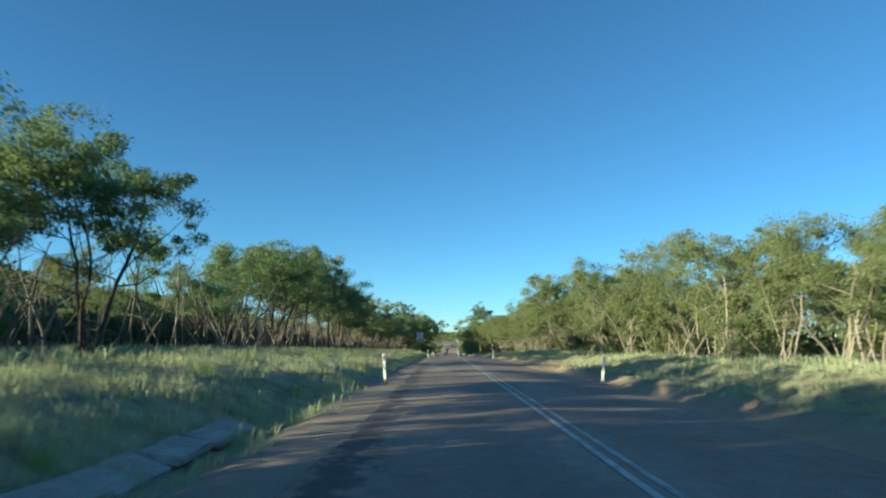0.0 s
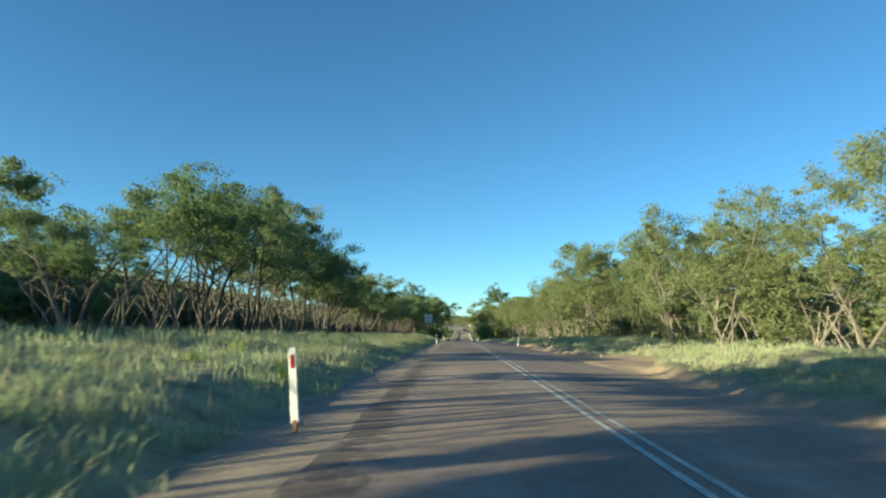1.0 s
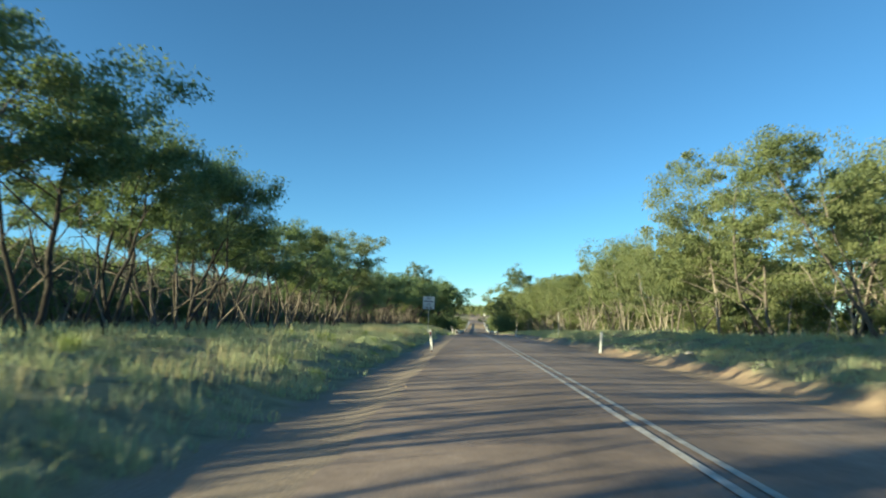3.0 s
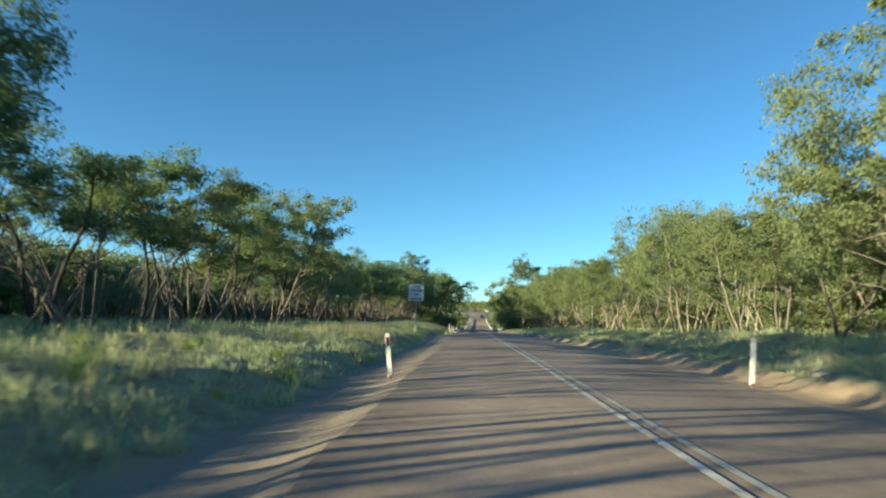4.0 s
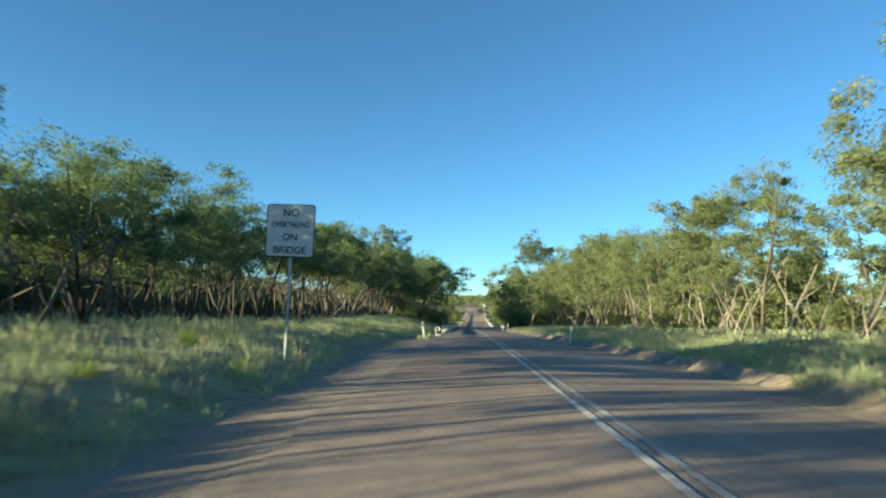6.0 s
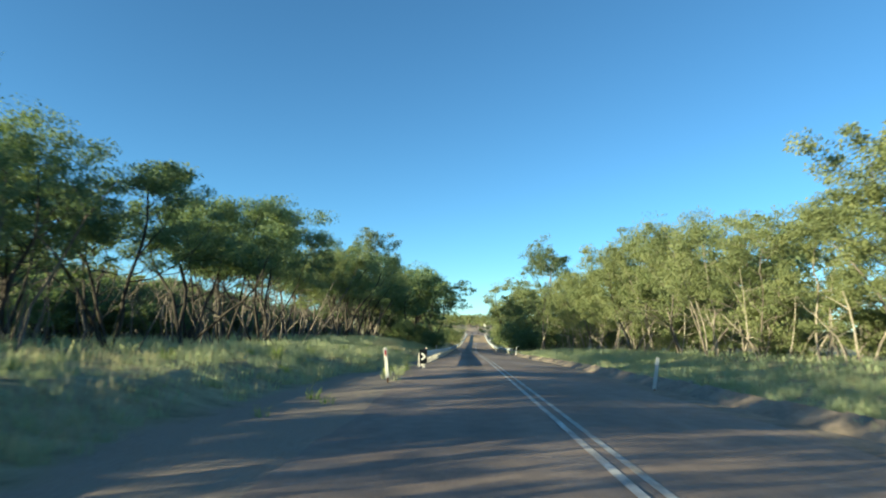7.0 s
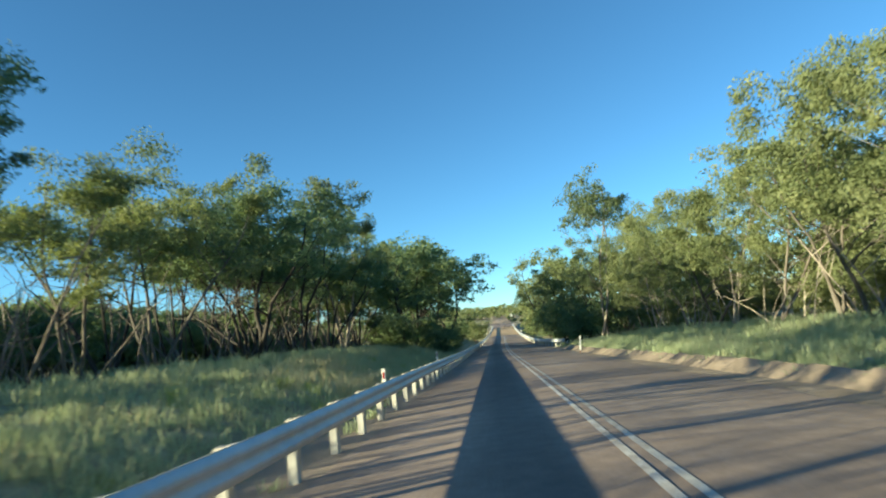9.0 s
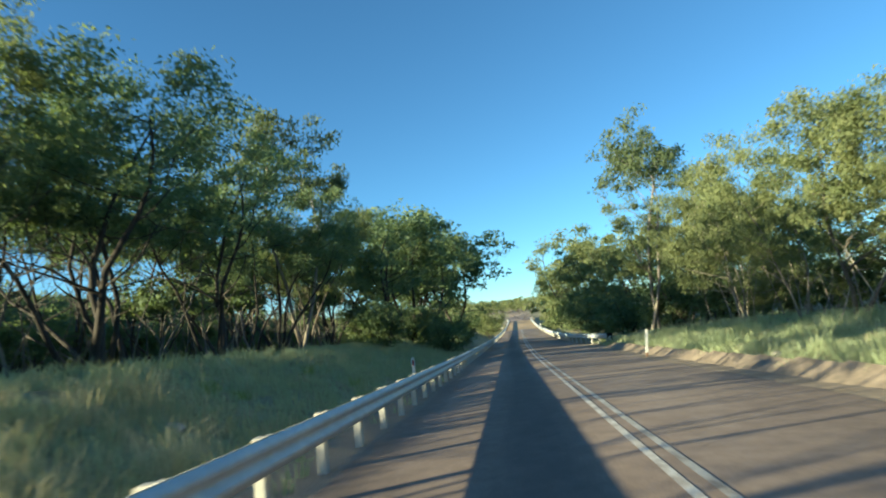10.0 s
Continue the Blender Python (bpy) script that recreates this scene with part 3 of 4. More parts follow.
def back_rows():
    rng = np.random.RandomState(6)
    y = 20.0
    while y < 212:
        if 34 < y < 47:
            y = 47.0
        if 154 < y < 162:
            y = 162.5
        x = -rng.uniform(17.0, 20.0)
        h = edge_height(x, y, (LEFT_Y, LEFT_H)) * rng.uniform(0.9, 1.02)
        plant(MIDDLE[rng.randint(len(MIDDLE))], x, y, h, BASE, "dark bush tree in the second row of the woodland", "trees of the woodland")
        y += rng.uniform(5.5, 8.5) if sunny(y) else rng.uniform(4.5, 7.0)
    for k in range(150):
        x, y = -rng.uniform(19.5, 31.0), (rng.uniform(22, 225) if k < 100 else rng.uniform(146, 225))
        plant_deep(BACK[rng.choice((0, 3))], x, y, (0.225 * abs(x) - (2.2 if y > 146 else 2.5)) * rng.uniform(0.85, 1.0), BASE, 1.3)
    for side, x0, x1, n in ((-1, 29.5, 46, 130), (1, 16.5, 40, 85)):
        for _ in range(n):
            x, y = side * (x0 + (x1 - x0) * rng.uniform(0, 1) ** 1.3), rng.uniform(-30 if side < 0 else 15, 235)
            knots = (LEFT_Y, LEFT_H) if side < 0 else (RIGHT_Y, RIGHT_H)
            h = 0.225 * abs(x) - (1.9 if y > 140 else 2.4) if side < 0 else min(8.2, float(np.interp(y - 0.25 * abs(x), *knots)) - 0.8) * rng.uniform(0.85, 1.05)
            plant_deep(BACK[rng.randint(len(BACK))], x, y, h, BASE)


def far_woods(name, spots, leaf_size, per_tree, mat, label, seed):
    """Distant trees nobody could count, one object."""
    rng = np.random.RandomState(seed)
    LVs, V, F = [], [], []
    for x, y, h in spots:
        g = float(ground_z(x, y))
        n = rng.randint(5, 9)
        c = np.c_[rng.normal(0, h * 0.2, n) + x, rng.normal(0, h * 0.2, n) + y, g + h * rng.uniform(0.22, 0.93, n)]
        LVs.append(leaves_at(rng, c, h * rng.uniform(0.1, 0.2, n), per_tree, leaf_size, 0.5)[0])
        for _ in range(2):
            w = np.array((rng.normal(0, 0.25), rng.normal(0, 0.25), 1.0))
            tube(V, F, limb(rng, np.array((x, y, g - 0.3)), w, h * 0.7, 0.1, 0.05, 3), (h * 0.013, h * 0.011, h * 0.008, h * 0.004), 3)
    LV = np.concatenate(LVs)
    n0 = len(V)
    faces = [tuple(f) for f in F] + (np.arange(len(LV)).reshape(-1, 3) + n0).tolist()
    me = mesh_from(name, [tuple(v) for v in V] + LV.tolist(), faces, [M_BARK, mat], [0] * len(F) + [1] * (len(LV) // 3))
    tagged(new(name, me), label, "woodland", kind="stuff")


def stems(name, side, seed):
    """Thin bare saplings and dead stems under the canopy, one object."""
    rng = np.random.RandomState(seed)
    V, F = [], []
    for _ in range(950 if side < 0 else 560):
        x, y = side * ((12.5 if side < 0 else 11.5) + 20 * rng.uniform(0, 1) ** 1.6), rng.uniform(5, 215)
        g = float(ground_z(x, y))
        h = rng.uniform(2.2, 5.6) if side < 0 else rng.uniform(1.8, 4.8)
        r = rng.uniform(0.025, 0.07) if side < 0 else rng.uniform(0.02, 0.055)
        p = limb(rng, np.array((x, y, g - 0.1)), np.array((rng.normal(0, 0.35), rng.normal(0, 0.35), 1.0)), h, 0.14, 0.02, 4)
        tube(V, F, p, np.linspace(r, r * 0.3, 5), 3)
        for _ in range(2):
            q = p[rng.randint(2, 4)]
            tube(V, F, limb(rng, q, rng.normal(0, 1, 3) + (0, 0, 0.7), h * 0.35, 0.2, 0.0, 2), (r * 0.5, r * 0.3, r * 0.1), 3)
    tagged(new(name, mesh_from(name, [tuple(v) for v in V], F, M_PALE if side > 0 else M_BARK)), "thin bare saplings and dead stems under the trees", "saplings", kind="stuff")


def low_rows():
    """Low young trees behind the front row, and unseen bushes behind the start, added to cast shade."""
    rng = np.random.RandomState(16)
    y = 8.0
    while y < 212:
        if 32 < y < 50:
            y = 50.0
        x, h = (-rng.uniform(20.5, 25.0), rng.uniform(2.0, 2.6)) if sunny(y) else (-rng.uniform(15.2, 19.5), rng.uniform(4.2, 5.6))
        plant(UNDER[rng.randint(3)], x, y, h, 5.0, "slender young bush tree under the taller crowns", "young trees")
        y += rng.uniform(5.5, 10.0)
    for _ in range(30):
        plant_deep(BACK[rng.choice((0, 3))], -rng.uniform(18.5, 23.5), rng.uniform(25, 215), rng.uniform(1.5, 2.1), BASE)
    y = 26.0
    while y < 206:
        plant(SCRUB[rng.randint(3)], rng.uniform(13.4, 17.0), y, rng.uniform(2.4, 4.4), 4.0, "olive scrub between the trunks of the trees", "scrub under the trees", name="shrub")
        y += rng.uniform(3.0, 6.0)
    for _ in range(18):
        plant_deep(BACK[rng.choice((0, 3))], -rng.uniform(26, 37), rng.uniform(160, 225), rng.uniform(3.8, 4.8), BASE)
    # out of view: bushes added to shade the first stretch of road
    for y in (-8, -3, 2, 6, 10, 14):
        plant(BUSH[y % 2], -rng.uniform(11, 13), y, rng.uniform(3.6, 4.6), 3.0, "dense dark green bush, unseen behind the start, added for shade", "bushes on the verge", name="bush")


front_rows()
back_rows()
low_rows()
grove("deep_woodland", "slender bush trees deeper in the woodland")
stems("woodland_stems", -1, 81)
stems("woodland_stems", 1, 82)
rng_f = np.random.RandomState(9)
spots = [(rng_f.uniform(40, 130), rng_f.uniform(-60, 330), rng_f.uniform(5.5, 8.5)) for _ in range(300)]
for _ in range(800):
    x = 38 + 70 * rng_f.uniform(0, 1) ** 1.5
    spots.append((-x, rng_f.uniform(-20, 330), rng_f.uniform(0.85, 1.0) * min(16.0, 0.222 * x - 2.2)))
far_woods("far_woodland", spots, 0.75, 260, M_LEAF, "dense bush woodland behind the roadside trees", 12)
spots = [(15 + 31 * rng_f.uniform(0, 1), rng_f.uniform(0, 225), rng_f.uniform(1.2, 2.8)) for _ in range(330)]
for _ in range(560):
    x = rng_f.uniform(21, 50)
    spots.append((-x, rng_f.uniform(0, 235), rng_f.uniform(0.7, 1.0) * max(1.5, 0.2 * (x - 13))))
far_woods("undergrowth", spots, 0.4, 330, M_LEAF, "low scrub and shrubs under the trees", 14)
spots = []
for _ in range(420):
    y = 330 + 260 * rng_f.uniform(0, 1)
    side = rng_f.choice((-1, 1))
    x = float(road_x(y)) + side * (13 + 70 * rng_f.uniform(0, 1) ** 1.2)
    spots.append((x, y, rng_f.uniform(6, 9)))
spots += [(rng_f.uniform(-60, 70), rng_f.uniform(545, 640), rng_f.uniform(6.5, 9.5)) for _ in range(330)]
spots += [(rng_f.uniform(-350, 350), rng_f.uniform(640, 1100), rng_f.uniform(7, 10)) for _ in range(400)]
far_woods("distant_woodland", spots, 1.1, 120, M_LEAF, "distant bush woodland across the rise", 13)
plant(GUM[0], -12.9, 193, 13.6, BASE, TALL, "tall gums", wide=0.9)
plant(GUM[1], 9.4, 207, 15.6, BASE, TALL, "tall gums", wide=0.9)
# trees of the creek on both sides of the bridge
for x, y, h, k in ((-10.2, 205, 10.5, 3), (-9.4, 213, 11.2, 0), (-6.7, 224, 12.4, 1), (-10.5, 221, 12.0, 2), (-11, 234, 12.0, 3), (-14, 246, 11.0, 0)):
    plant(CREEK[k % 2], x, y, h, BASE, wide=1.2, label="dark creek tree leaning over the bridge rail", group="creek trees")
for x, y, h, k in ((10.8, 217, 9.5, 0), (13, 224, 10, 1), (9.2, 234, 12.4, 2), (9.9, 250, 13.6, 3), (9.6, 268, 14, 4), (10.2, 284, 14, 0)):
    plant(CREEK[2 + k % 2], x, y, h, BASE, "olive creek tree beside the bridge", "creek trees", wide=1.05)
spots = [(8.6, 213, 3.6), (11, 208, 4.4), (7.6, 220, 4.2), (13.5, 203, 3.8), (8.2, 229, 5.0), (-6.4, 208, 2.6), (-8.5, 213, 3.4), (-9.5, 200, 3.0), (-11.5, 205, 3.4), (-12, 214, 3.8), (-6.6, 218, 2.8), (-6.8, 228, 3.4), (9.2, 238, 5.0), (8.4, 247, 4.6)]
for x, y, h in spots:
    plant(BUSH[int(abs(x)) % 2], x, y, h, 3.0, "dense dark green bush beside the bridge approach", "bushes by the bridge", name="bush")
for x, y, h in ((7.4, 262, 4.2), (7.8, 271, 4.6), (8.0, 281, 4.4), (8.3, 292, 4.2), (8.6, 304, 4.0), (-4.6, 262, 4.4), (-5.4, 274, 4.0), (-5.0, 288, 3.6), (-4.4, 302, 3.4)):
    plant(SCRUB[int(y) % 3], x, y, h, 4.0, "sunlit yellow-green shrub on the creek bank by the bridge", "shrubs by the bridge", name="shrub", wide=1.3)


# ---- grass ----
def grass(name, x0, x1, y0, y1, tufts, blades, low, high, width, mat, seed, label, reach=0.16, over=0.0):
    """Blades that fan out from uneven tufts, one object. tufts: to a square metre."""
    rng = np.random.RandomState(seed)
    n = int(abs(x1 - x0) * (y1 - y0) * tufts)
    cx, cy = rng.uniform(x0, x1, n), rng.uniform(y0, y1, n)
    d = wave(cx, cy, 4.2, seed + 1) + 0.8 * wave(cx, cy, 1.3, seed + 2)
    bare = wave(cx, cy, 7.0, 77) + 0.5 * wave(cx, cy, 2.6, 78)
    ok = (d > rng.uniform(-1.2, 0.6, n)) & (bare > rng.uniform(-1.1, -0.35, n)) & (np.abs(cx) > verge_edge(np.sign(x0), cy) + rng.uniform(-0.15, 0.5, n) - over)
    cx, cy, d = cx[ok], cy[ok], d[ok]
    tall = rng.uniform(0.55, 1.1, len(cx)) * np.clip(0.85 + 0.45 * d, 0.4, 1.6)
    k = np.repeat(np.arange(len(cx)), blades)
    n = len(k)
    out, r = rng.uniform(0, 6.28, n), reach * rng.uniform(0, 1, n) ** 0.6
    x, y = cx[k] + np.cos(out) * r, cy[k] + np.sin(out) * r
    z = ground_z(x, y) - 0.02
    h = rng.uniform(low, high, n) * tall[k]
    lean = h * rng.uniform(0.15, 0.95, n)
    la = out + rng.normal(0, 0.7, n)
    a = la + 1.57 + rng.normal(0, 0.5, n)
    w = width * rng.uniform(0.6, 1.4, n)
    foot = np.c_[x, y, z]
    s = np.c_[np.cos(a) * w, np.sin(a) * w, np.zeros(n)]
    way = np.c_[np.cos(la) * lean, np.sin(la) * lean, np.zeros(n)]
    up = np.c_[np.zeros((n, 2)), h]
    mid = foot + way * 0.3 + up * 0.65
    tip = foot + way + up * rng.uniform(0.75, 1.0, (n, 1))
    T = np.stack([foot - s, foot + s, mid + s * 0.7, foot - s, mid + s * 0.7, mid - s * 0.7, mid - s * 0.7, mid + s * 0.7, tip], 1)
    ob = new(name, triangles(name, T.reshape(-1, 3), mat))
    return tagged(ob, label, "grass", kind="stuff")


grass("verge_grass", -10.5, -4.3, 14, 206, 10.0, 17, 0.13, 0.4, 0.0065, M_GRASS, 101, "soft green and straw grass tussocks on the verge")
grass("far_verge_grass", -20, -10.5, 10, 225, 3.0, 11, 0.25, 0.6, 0.018, M_GRASS, 102, "long grass under the trees", 0.25)
grass("verge_grass", 4.7, 10.0, 14, 108, 12.0, 15, 0.11, 0.34, 0.0065, M_GRASS, 103, "short green and straw grass on the bank")
grass("verge_grass", 4.5, 10.0, 108, 206, 15.0, 15, 0.16, 0.42, 0.0075, M_GRASS, 113, "longer green grass above the drain", 0.16, 0.15)
grass("far_verge_grass", 10.0, 18, 10, 225, 3.0, 11, 0.2, 0.5, 0.018, M_GRASS, 104, "grass under the trees", 0.25)
grass("dry_grass", -11, -5.1, 14, 206, 2.6, 10, 0.28, 0.6, 0.0045, M_GRASS_DRY, 105, "tall dry seed stalks in the verge")
grass("dry_grass", 5.2, 11, 14, 200, 2.0, 10, 0.2, 0.5, 0.0045, M_GRASS_DRY, 106, "dry straw stalks on the bank")
grass("long_grass", -11.5, -4.6, 134, 218, 7.0, 15, 0.28, 0.62, 0.007, M_GRASS, 114, "long soft grass behind the guard rail", 0.2)
grass("long_grass", 5.0, 12.0, 150, 200, 6.0, 16, 0.35, 0.75, 0.008, M_GRASS, 115, "tall soft green grass above the drain", 0.22)
grass("straw_grass", -8.6, -5.0, 162, 170, 9.0, 24, 0.4, 0.8, 0.006, M_GRASS_DRY, 116, "tall pale straw grass behind the guard rail", 0.22, 0.5)
grass("straw_grass", -9.0, -5.6, 98, 106, 8.0, 22, 0.3, 0.62, 0.006, M_GRASS_DRY, 117, "pale straw grass bending over the verge", 0.22)
grass("bright_tussocks", -9.5, -5.0, 15, 180, 0.16, 90, 0.25, 0.55, 0.005, M_TUSSOCK, 107, "bright green grass tussocks near the shoulder", 0.2)
grass("edge_weeds", -4.9, -3.9, 126, 150, 0.7, 26, 0.2, 0.5, 0.007, M_TUSSOCK, 108, "weeds on the gravel before the rail", 0.15, 3.0)
grass("shoulder_weeds", -4.3, -3.65, 135.5, 143, 2.2, 42, 0.2, 0.5, 0.006, M_GRASS, 110, "dry and green weeds on the gravel shoulder", 0.18, 3.0)
grass("drain_grass", -5.25, -4.35, 10, 27, 4.0, 14, 0.12, 0.34, 0.008, M_GRASS, 111, "grass grown over the old drain", 0.15, 0.5)
grass("drain_grass", -7.2, -5.75, 10, 27, 5.0, 18, 0.18, 0.45, 0.008, M_GRASS, 112, "grass grown over the old drain", 0.2)
grass("rail_weeds", -4.4, -3.75, 146, 220, 1.6, 22, 0.15, 0.4, 0.007, M_GRASS, 109, "weeds and straw under the guard rail", 0.15, 3.0)


# ---- guide posts ----
def guide_post(x, y, lean, reflector=True, dz=0.0, height=0.95):
    top = new("guide_post")
    top.matrix_world = Matrix.Translation((x, y, float(ground_z(x, y)) + dz)) @ Matrix.Rotation(radians(lean), 4, "Y")
    bm = bmesh.new()
    box(bm, (0.10, 0.035, height - 0.05), (0, 0, 0.05 + (height - 0.05) / 2), bevel=0.008)
    box(bm, (0.085, 0.028, 0.03), (0, 0, height + 0.005), bevel=0.008)
    part("blade", bm, M_WHITE, top)
    bm = bmesh.new()
    box(bm, (0.05, 0.05, 0.4), (0, 0, -0.11), bevel=0.006)
    part("stake", bm, M_RUST, top, "rusty steel stake")
    if reflector:
        bm = bmesh.new()
        box(bm, (0.05, 0.006, 0.17), (0, -0.0205, height - 0.15), bevel=0.002)
        part("reflector", bm, M_RED, top, "dark red reflector")
    return tagged(top, "white plastic roadside guide post with a red reflector" if reflector else "white plastic roadside guide post, plain side showing",
                  "guide post", "guide posts")


for x, y, lean, dz in ((-3.95, 34.9, -5.0, 0.07), (-3.52, 84.4, -6.0, 0.0), (-3.76, 134.5, -6.5, 0.07)):
    guide_post(x, y, lean, dz=dz)
for x, y, lean, dz in ((3.69, 35.3, 6.0, 0.07), (3.65, 83.7, 4.0, 0.0), (3.88, 134.0, 7.5, -0.04), (3.9, 184.0, 6.0, 0.08)):
    guide_post(x, y, lean, False, dz=dz)
guide_post(-4.3, 161.4, 0.5, height=0.84)
guide_post(-4.3, 177.8, 0.0, height=1.0)


# ---- bridge sign ----
def bridge_sign():
    x, y = -5.6, 114.5
    g = float(ground_z(x, y))
    top = new("road_sign")
    top.matrix_world = Matrix.Translation((x, y, g)) @ Matrix.Rotation(radians(0.8), 4, "Y")
    low, high, w = 1.25 - g, 2.46 - g, 1.11
    mid = (low + high) / 2
    bm = bmesh.new()
    box(bm, (0.05, 0.05, high + 0.25), (0.02, 0.05, (high - 0.35) / 2), bevel=0.01)
    part("post", bm, M_STEEL, top, "grey galvanised post")

    def plate(wide, tall, r, depth, at):
        bm = bmesh.new()
        ring = [bm.verts.new((sx * (wide / 2 - r) + r * math.cos(a), 0, sz * (tall / 2 - r) + r * math.sin(a)))
                for sx, sz, a0 in ((1, 1, 0), (-1, 1, 90), (-1, -1, 180), (1, -1, 270)) for a in [radians(a0 + 15 * q) for q in range(7)]]
        face = bm.faces.new(ring)
        ext = bmesh.ops.extrude_face_region(bm, geom=[face])
        bmesh.ops.translate(bm, vec=(0, depth, 0), verts=[v for v in ext["geom"] if isinstance(v, bmesh.types.BMVert)])
        bmesh.ops.recalc_face_normals(bm, faces=bm.faces)
        bmesh.ops.translate(bm, vec=(0, at, mid), verts=bm.verts)
        return bm

    part("panel", plate(w, high - low, 0.08, 0.012, 0.0), M_BLACK, top, "black sign edge")
    part("face", plate(w - 0.045, high - low - 0.045, 0.065, 0.004, -0.0045), M_WHITE, top, "white sign face with black words")
    for word, size, z in (("NO", 0.24, 0.40), ("OVERTAKING", 0.175, 0.13), ("ON", 0.22, -0.155), ("BRIDGE", 0.22, -0.45)):
        cu = bpy.data.curves.new("words", "FONT")
        cu.body, cu.size, cu.align_x, cu.align_y, cu.extrude, cu.offset = word, size, "CENTER", "CENTER", 0.001, 0.003
        ob = new("words", cu)
        ob.data.materials.append(M_BLACK)
        ob.parent = top
        ob.matrix_local = pose(0, -0.0065, mid + z, 90, 0, 0) @ Matrix.Diagonal((0.8 if len(word) > 6 else 1.0, 1, 1, 1))
    for dz in (-0.35, 0.35):
        bm = bmesh.new()
        box(bm, (0.3, 0.03, 0.04), (0.02, 0.028, mid + dz), bevel=0.005)
        part("bracket", bm, M_STEEL, top)
    tagged(top, "white bridge warning sign with black words on a grey post", "road sign")


bridge_sign()


# ---- guard rails ----
def rail(path, name_label, post_step, offset_side):
    """A steel W-beam on posts along a path of (x, y) points; the beam faces the road."""
    top = new("guard_rail")
    pts = [np.array(p) for p in path]
    seg = [np.linalg.norm(b - a) for a, b in zip(pts, pts[1:])]
    total = sum(seg)

    def along(s):
        for a, b, l in zip(pts, pts[1:], seg):
            if s <= l or b is pts[-1]:
                q = a + (b - a) * min(1.0, s / l)
                return q, (b - a) / l
            s -= l

    prof = [(0.0, 0.155), (0.035, 0.145), (0.06, 0.10), (0.075, 0.075), (0.06, 0.05), (0.012, 0.015), (0.012, -0.015), (0.06, -0.05), (0.075, -0.075), (0.06, -0.10), (0.035, -0.145), (0.0, -0.155)]
    V, F = [], []
    ss = np.arange(0, total + 0.01, 0.8)
    for s in ss:
        q, d = along(s)
        nrm = np.array((d[1], -d[0])) * offset_side
        g = float(road_z(q[1])) - 0.1
        for back in (0, 1):
            for o, z in prof:
                p = q + nrm * (0.09 + o - 0.004 * back)
                V.append((p[0], p[1], g + 0.555 + z))
    m = len(prof)
    for k in range(len(ss) - 1):
        for back in (0, 1):
            for j in range(m - 1):
                i = k * 2 * m + back * m + j
                F.append((i, i + 1, i + 1 + 2 * m, i + 2 * m))
        for j in (0, m - 1):
            i = k * 2 * m + j
            F.append((i, i + m, i + 3 * m, i + 2 * m))
    beam = new("beam", mesh_from("beam", V, F, M_STEEL, smooth=True))
    beam.parent = top
    tagged(beam, "weathered galvanised steel beam")
    bm = bmesh.new()
    box(bm, (0.11, 0.14, 1.1), (0, 0, 0.135), bevel=0.01)
    me = bpy.data.meshes.new("post")
    bm.to_mesh(me)
    bm.free()
    me.materials.append(M_POST)
    bm = bmesh.new()
    box(bm, (0.1, 0.13, 0.3), (0, 0, 0), bevel=0.008)
    block = bpy.data.meshes.new("block")
    bm.to_mesh(block)
    bm.free()
    block.materials.append(M_POST)
    rng = random.Random(4)
    s = 0.5
    while s < total:
        q, d = along(s)
        nrm = np.array((d[1], -d[0])) * offset_side
        g = float(road_z(q[1])) - 0.1
        turn = math.atan2(d[1], d[0]) - 1.5708
        ob = new("post", me)
        ob.parent = top
        ob.matrix_local = Matrix.Translation((q[0] - nrm[0] * 0.06, q[1] - nrm[1] * 0.06, g)) @ Matrix.Rotation(turn, 4, "Z") @ Matrix.Rotation(radians(rng.uniform(-2, 2)), 4, "X")
        ob = new("block", block)
        ob.parent = top
        ob.matrix_local = Matrix.Translation((q[0] + nrm[0] * 0.045, q[1] + nrm[1] * 0.045, g + 0.55)) @ Matrix.Rotation(turn, 4, "Z")
        s += post_step
    return tagged(top, name_label, "guard rail", "guard rails")


def along_road(offset, y0, y1, step=6.0):
    ys = np.r_[np.arange(y0, y1, step), y1]
    return [(float(offset + road_x(y)), float(y)) for y in ys]


rail([(-3.62, 145.6)] + along_road(-3.56, 150, 372), "galvanised steel guard rail on white timber posts", 1.8, 1)
rail([(5.0, 200.5), (4.3, 206), (3.75, 214)] + along_road(3.5, 220, 372), "galvanised steel guard rail flaring away from the road", 2.0, -1)


